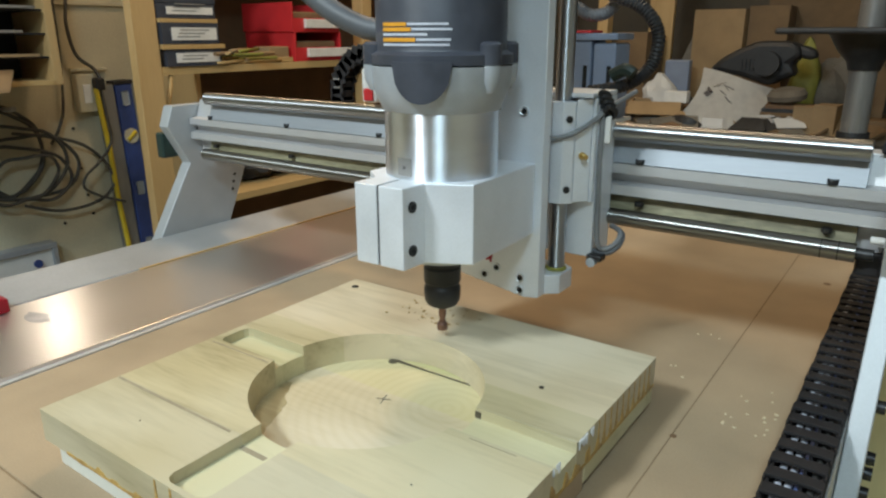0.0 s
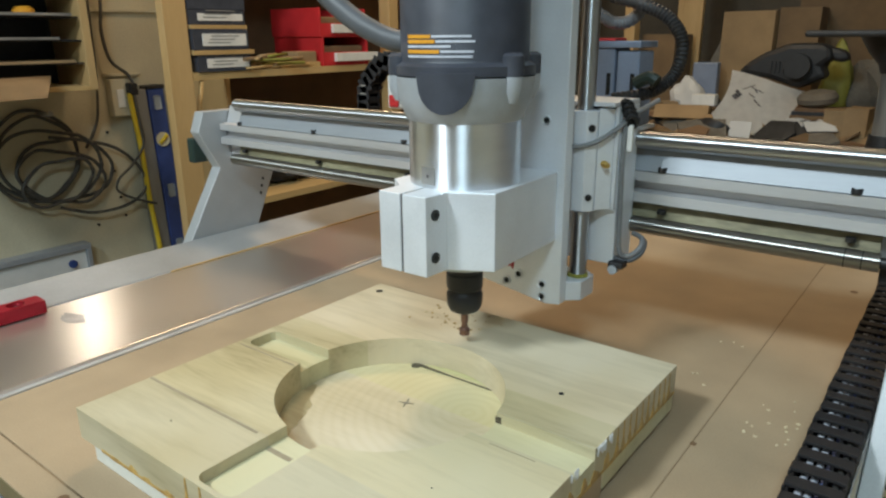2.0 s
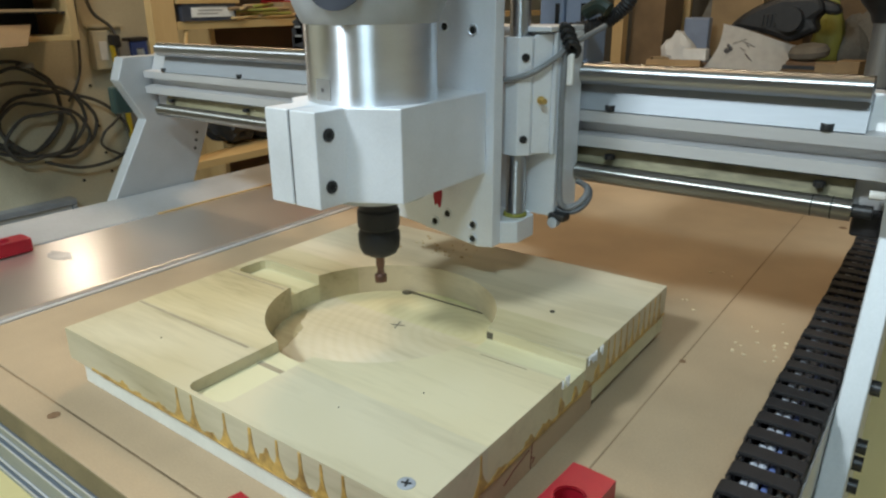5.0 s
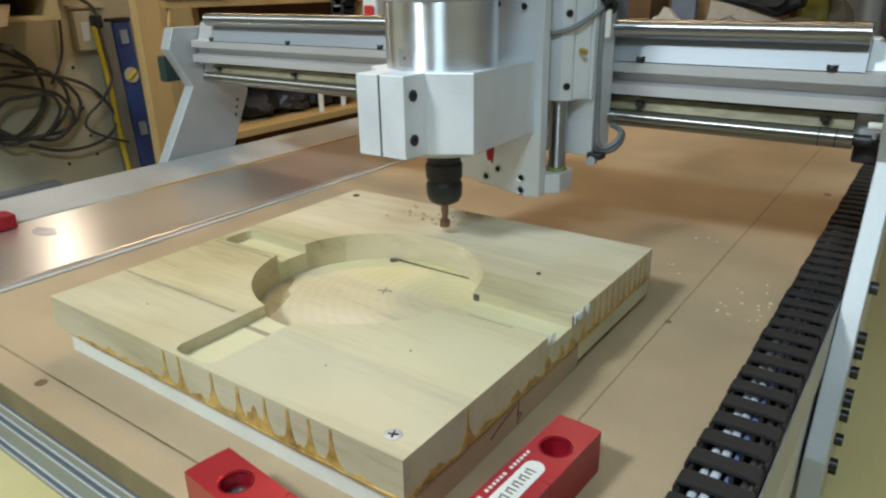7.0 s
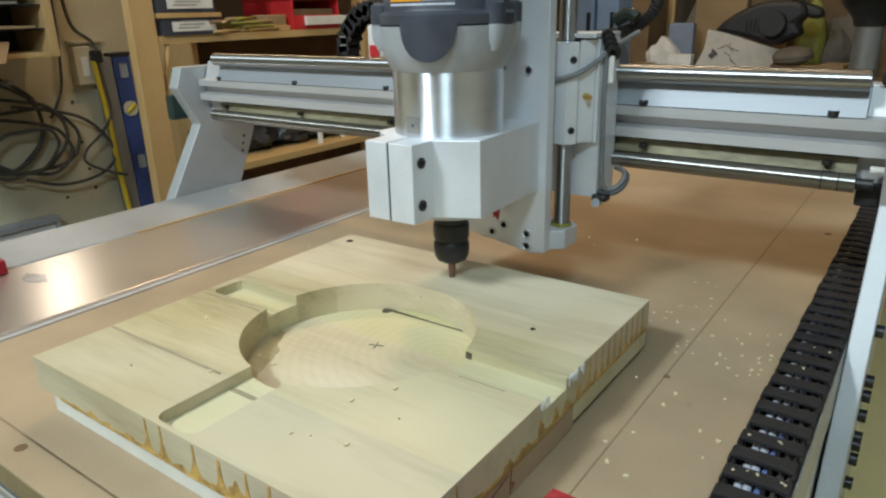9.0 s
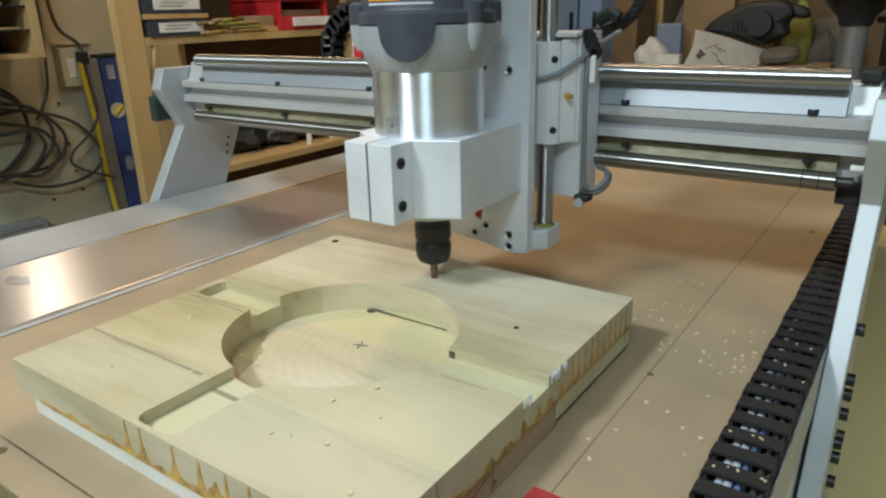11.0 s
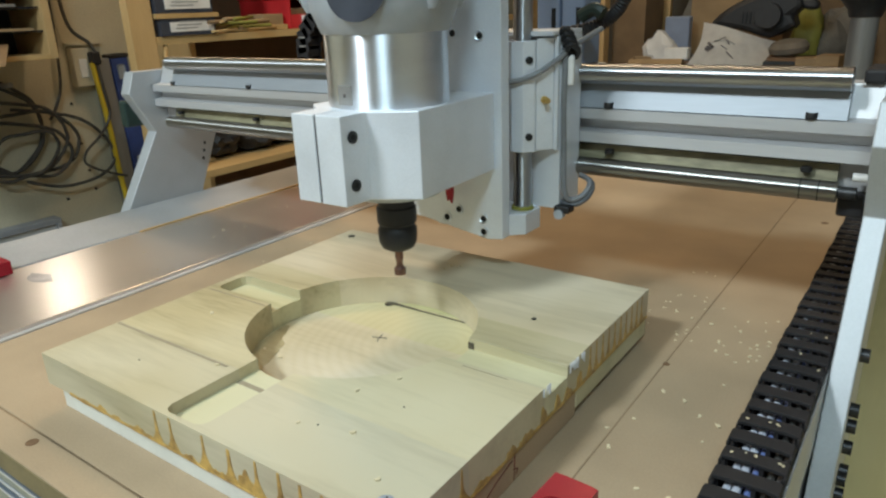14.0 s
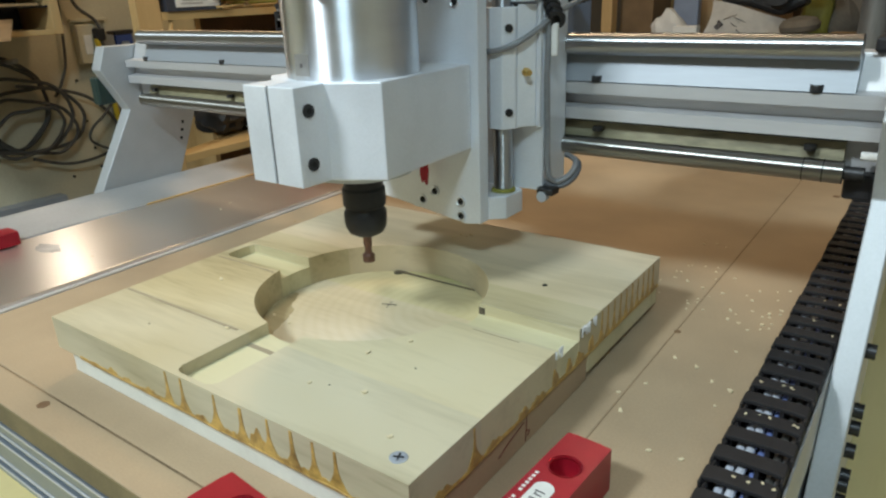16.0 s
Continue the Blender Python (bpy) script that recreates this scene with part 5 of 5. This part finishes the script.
# a creased sheet of printed paper leaning on the clutter
sheet = empty_thing("instruction_sheet", (-0.57, 2.30, -0.015), "creased white printed sheet leaning on the clutter", "paper")
bm = B()
n = 12
grid = []
for i in range(n + 1):
    row = []
    for j in range(n + 1):
        u, v = i / n, j / n
        x = (-0.646 + 0.218 * u) * v + (-0.692 + 0.232 * u) * (1 - v) + 0.022 * (1 - u) * math.sin(math.pi * v)
        z = (0.186 - 0.057 * u) * v + (0.024 - 0.034 * u) * (1 - v) + 0.004 * math.sin(5 * u)
        row.append(bm.verts.new((x, 2.26 + 0.10 * v + 0.008 * math.sin(6 * u + 2 * v) + 0.010 * u * v, z)))
    grid.append(row)
for i in range(n):
    for j in range(n):
        bm.faces.new((grid[i][j], grid[i + 1][j], grid[i + 1][j + 1], grid[i][j + 1])).smooth = True
bmesh.ops.solidify(bm, geom=bm.faces[:], thickness=0.0012)
part("leaf", bm, WHITE, sheet)
for a, b_, w in (((-0.615, 0.125), (-0.600, 0.110), 0.010), ((-0.570, 0.135), (-0.535, 0.120), 0.003), ((-0.575, 0.118), (-0.540, 0.095), 0.003), ((-0.560, 0.128), (-0.520, 0.085), 0.003), ((-0.600, 0.128), (-0.560, 0.143), 0.0025), ((-0.555, 0.100), (-0.525, 0.072), 0.004)):
    v = (a[1] - 0.02) / 0.14
    y = 2.252 + 0.10 * v
    part("drawing_line", rod(B(), (a[0], y, a[1]), (b_[0], y - 0.004, b_[1]), w * 0.45, 6), INK, sheet)
part("printed_diamond", prism(B(), [(-0.613, 0.118), (-0.601, 0.108), (-0.612, 0.098), (-0.624, 0.108)], 2.3130, 2.3145, "y"), INK, sheet, "small dark printed diamond")
sander = empty_thing("belt_sander", (-0.40, 2.42, -0.015), "dark belt sander lying among the clutter", "sander")
part("body", prism(B(), [(-0.634, 0.176), (-0.600, 0.212), (-0.556, 0.240), (-0.490, 0.268), (-0.400, 0.268), (-0.372, 0.255), (-0.362, 0.224), (-0.392, 0.200), (-0.372, 0.170), (-0.448, 0.132), (-0.532, 0.160)], 2.37, 2.47, "y", 0.016), RUBBER, sander)
part("handle", prism(B(), [(-0.470, 0.262), (-0.395, 0.262), (-0.340, 0.248), (-0.322, 0.230), (-0.330, 0.212), (-0.360, 0.215), (-0.400, 0.236)], 2.39, 2.45, "y", 0.012), RUBBER, sander, "stubby black rear handle")
for k in range(5):
    part("vent_rib", box(B(), -0.535 + 0.012 * k, -0.529 + 0.012 * k, 2.3650, 2.3700, 0.180, 0.215, 0.001), RUBBER, sander)
part("motor_drum", rod(B(), (-0.451, 2.33, 0.202), (-0.451, 2.369, 0.202), 0.036, 24), RUBBER, sander)
part("plate", box(B(), -0.585, -0.29, 2.375, 2.475, -0.014, 0.0195, 0.004), GALV, sander)
pad = lathe(B(), [(0.042, 0.0), (0.054, 0.008), (0.056, 0.022), (0.046, 0.036), (0.020, 0.043)], 0, 0, 0, 28, pose(-0.378, 2.325, 0.0925, 6, -5, 0))
thing("sanding_block", pad, DUSTY, "worn grey rounded sanding block on the stack", "sanding block")
rnd = random.Random(31)
for k in range(60):
    x, y = rnd.uniform(-1.02, 0.02), rnd.uniform(2.06, 2.40)
    w, d = rnd.uniform(0.03, 0.085), rnd.uniform(0.02, 0.06)
    lift = rnd.uniform(0, 0.05) * (1 if y > 2.15 else 0.3)
    bm = B()
    prism(bm, [(-w, -d), (w * 0.7, -d), (w, d * 0.3), (w * 0.4, d), (-w * 0.8, d * 0.8)], 0, 0.004 + 0.012 * rnd.random())
    bend = rnd.uniform(-2, 4)
    for v in bm.verts:
        v.co.z += bend * v.co.x * v.co.x
    tilt = 9 + 26 * rnd.random()
    bmesh.ops.transform(bm, matrix=pose(x, y, 0.0 + lift, tilt, rnd.uniform(-14, 14), rnd.uniform(-60, 60)), verts=bm.verts)
    lo = min(v.co.z for v in bm.verts)
    bmesh.ops.translate(bm, vec=(0, 0, -0.015 - lo + lift * 0.0), verts=bm.verts)
    thing("cardboard_scrap", bm, (CARD, CARD_DARK, IRON, DUSTY, BOARDBROWN, CARD_DARK)[k % 6], "torn scrap lying on the far bench", "scrap", "scraps on the far bench")
for k, (x, y, z0, h, mat) in enumerate(((-0.92, 2.42, -0.015, 0.05, CARD), (-0.70, 2.45, -0.015, 0.07, CARD_DARK), (-0.18, 2.42, -0.015, 0.06, CARD_DARK), (0.05, 2.40, -0.015, 0.05, CARD))):
    thing("parcel", box(B(), x - 0.08, x + 0.08, y - 0.05, y + 0.05, z0, z0 + h, 0.004), mat, "flat brown parcel on the far bench", "parcel", "parcels on the far bench")
lump("olive_bag", (-0.385, 2.62, -0.015), (0.050, 0.045, 0.138), OLIVE, "olive yellow bag on the bench", "bag", 24)
lump("pale_bag", (-0.300, 2.66, -0.015), (0.070, 0.05, 0.125), DUSTY, "pale crumpled bag on the bench", "bag", 25)
thing("grey_case", box(B(), -0.845, -0.756, 2.585, 2.625, -0.015, 0.200, 0.006), BLUEBOX, "grey plastic case standing on the bench", "case")
# drill press on the bench end
press = empty_thing("drill_press", (-0.16, 1.95, -0.95), "dark drill press with steel column and round table", "drill press")
part("base_post", box(B(), -0.28, -0.04, 1.84, 2.06, -0.95, -0.02, 0.004), IRON, press)
part("column", rod(B(), (-0.160, 1.95, -0.02), (-0.160, 1.95, 0.80), 0.0300, 28), COLUMN, press, "bright steel column")
part("table", box(B(), -0.340, 0.14, 1.80, 2.02, 0.288, 0.303, 0.006), IRON, press)
part("table_hub", lathe(B(), [(0.034, 0.205), (0.040, 0.225), (0.062, 0.250), (0.085, 0.288)], -0.160, 1.95, 0, 32), IRON, press)
part("crank", rod(B(), (-0.11, 1.91, 0.22), (-0.06, 1.86, 0.22), 0.008, 10), IRON, press)
part("base_flange", lathe(B(), [(0.075, -0.02), (0.070, 0.0), (0.040, 0.012), (0.036, 0.06)], -0.160, 1.95, 0, 32), IRON, press)

# ---------------------------------------------------------------- wood chips


def chip_mesh(seed, mat=SHAVING):
    r = random.Random(seed)
    bm = B()
    pts = [(-0.5, -0.25), (0.1, -0.35), (0.5, -0.1), (0.35, 0.3), (-0.3, 0.35)]
    prism(bm, [(x * r.uniform(0.8, 1.2), y * r.uniform(0.7, 1.3)) for x, y in pts], 0, 0.25)
    for v in bm.verts:
        v.co.z += 0.35 * (v.co.x + 0.1) ** 2
    return mesh_of("wood_chip", bm, mat)


CHIPS = [chip_mesh(k) for k in range(5)]
DUST = [chip_mesh(k + 9, AMBER) for k in range(4)]


def chip(k, x, y, z, size, turn, dust=False):
    ob = new("wood_chip", DUST[k % 4] if dust else CHIPS[k % 5])
    ob.scale = (size, size, size)
    ob.location, ob.rotation_euler = (x, y, z), (0, 0, turn)
    return tagged(ob, "small amber wood chip on the board" if dust else "small pale wood chip", "wood chip", "wood chips")


rnd = random.Random(8)
for k in range(16):
    chip(k, rnd.gauss(-0.075, 0.012), rnd.gauss(0.515, 0.022), 0.0001, rnd.uniform(0.002, 0.0036), rnd.uniform(0, 6))
FLYING = []
for k in range(34):
    dust = chip(k, rnd.gauss(-0.345, 0.020), rnd.gauss(0.458, 0.011), ZT + 0.0001, rnd.uniform(0.0012, 0.0032), rnd.uniform(0, 6), k % 4 != 0)
    FLYING.append((dust, (-0.50 - 0.09 * ((k * 7) % 10) / 10, 0.44 + 0.16 * ((k * 3) % 11) / 11, 0.0001), 7.2 + 0.5 * ((k * 5) % 9) / 9))
for k in range(6):
    chip(k, rnd.gauss(-0.155, 0.010) + 0.01, rnd.uniform(0.30, 0.50) + 0.2, 0.0001, rnd.uniform(0.002, 0.003), rnd.uniform(0, 6))
for k in range(104):
    if k >= 92:
        x, y, z = rnd.uniform(-0.775, -0.635), rnd.uniform(0.30, 0.62), 0.0047
    elif k >= 64:
        x, y, z = rnd.gauss(-0.170, 0.045), rnd.uniform(0.505, 0.60), 0.0001
        x = min(x, -0.055)
    elif k < 26:
        x, y, z = rnd.uniform(-0.135, -0.062), rnd.uniform(0.28, 0.60), 0.0001
    elif k < 38:
        x, y, z = rnd.uniform(-0.44, -0.17), rnd.uniform(0.18, 0.30), ZT + 0.0001
        if math.hypot(x - CX, y - CY) < CR:
            z = ZB + 0.0003
        elif NX - NW < x < NX + SW:
            z = ZS + 0.0001
    elif k < 42:
        x, y, z = rnd.uniform(-0.315, -0.300), rnd.uniform(0.444, 0.458), ZT + 0.0001
    elif 46 <= k < 64:
        x, y, z = rnd.uniform(-0.0455, -0.0165), 0.162 + 0.02 * rnd.randrange(4, 19) + rnd.uniform(-0.004, 0.004), 0.0212
    else:
        x, y, z = rnd.uniform(-0.60, -0.48), rnd.uniform(0.2, 0.5), 0.0001
    FLYING.append((chip(k, -0.307, 0.444, 0.0360, rnd.uniform(0.0022, 0.0040) * (0.6 if k >= 46 else 1.0), rnd.uniform(0, 6)), (x, y, z), 7.9 + 1.0 * rnd.random()))


def motions():
    """All that moves: the gantry along the bed, the router head up and down, and chips thrown from the cut."""
    walk(gantry, [(t, pose(BASE[gantry].x, BASE[gantry].y + y, BASE[gantry].z)) for t, y in GANTRY])
    walk(head_, [(t, pose(0, 0, z)) for t, z in HEAD])
    for ob, (x, y, z), t in FLYING:
        a = ob.rotation_euler.z
        sx, sy, sz = ob.location
        walk(ob, [(0.0, pose(sx, sy, sz, 0, 0, math.degrees(a))), (t, pose(sx, sy, sz, 0, 0, math.degrees(a))),
                  (t + 0.1, pose(0.5 * (sx + x), 0.5 * (sy + y), sz + 0.05, 20, 10, math.degrees(a) + 40)),
                  (t + 0.23, pose(x, y, z, 0, 0, math.degrees(a) + 80)), (16.0, pose(x, y, z, 0, 0, math.degrees(a) + 80))])


GANTRY = [(0, 0.0000), (0.5, 0.0007), (1, 0.0001), (1.5, 0.0001), (2, 0.0001), (2.5, 0.0004), (3, 0.0004), (3.5, -0.0101), (4, -0.0403), (4.2, -0.0560), (4.5, -0.0790), (5, -0.0950), (5.5, -0.0945), (6, -0.0690), (6.5, -0.0287), (7, 0.0044), (7.5, 0.0178), (8, 0.0182), (8.5, 0.0185), (9, 0.0247), (9.2, 0.0265), (10, 0.0275), (10.8, 0.0225), (11.5, 0.0182), (12, 0.0183), (12.5, 0.0181), (13, 0.0146), (13.5, -0.0083), (14, -0.0484), (14.5, -0.0822), (15, -0.0966), (15.5, -0.0968), (16, -0.0969)]
HEAD = [(0, 0.0000), (0.5, -0.0002), (1, -0.0001), (1.5, -0.0000), (2, 0.0001), (2.5, 0.0054), (3, 0.0124), (3.5, 0.0121), (4, 0.0124), (4.5, 0.0123), (5.2, 0.0123), (5.8, 0.0105), (6.2, 0.0062), (6.5, 0.0034), (7, -0.0010), (7.5, -0.0035), (8, -0.0073), (8.5, -0.0136), (9, -0.0146), (10.2, -0.0147), (11.5, -0.0147), (12, -0.0037), (12.5, 0.0096), (13, 0.0125), (13.5, 0.0125), (14, 0.0126), (14.5, 0.0123), (15, 0.0121), (15.5, 0.0123), (16, 0.0122)]
motions()
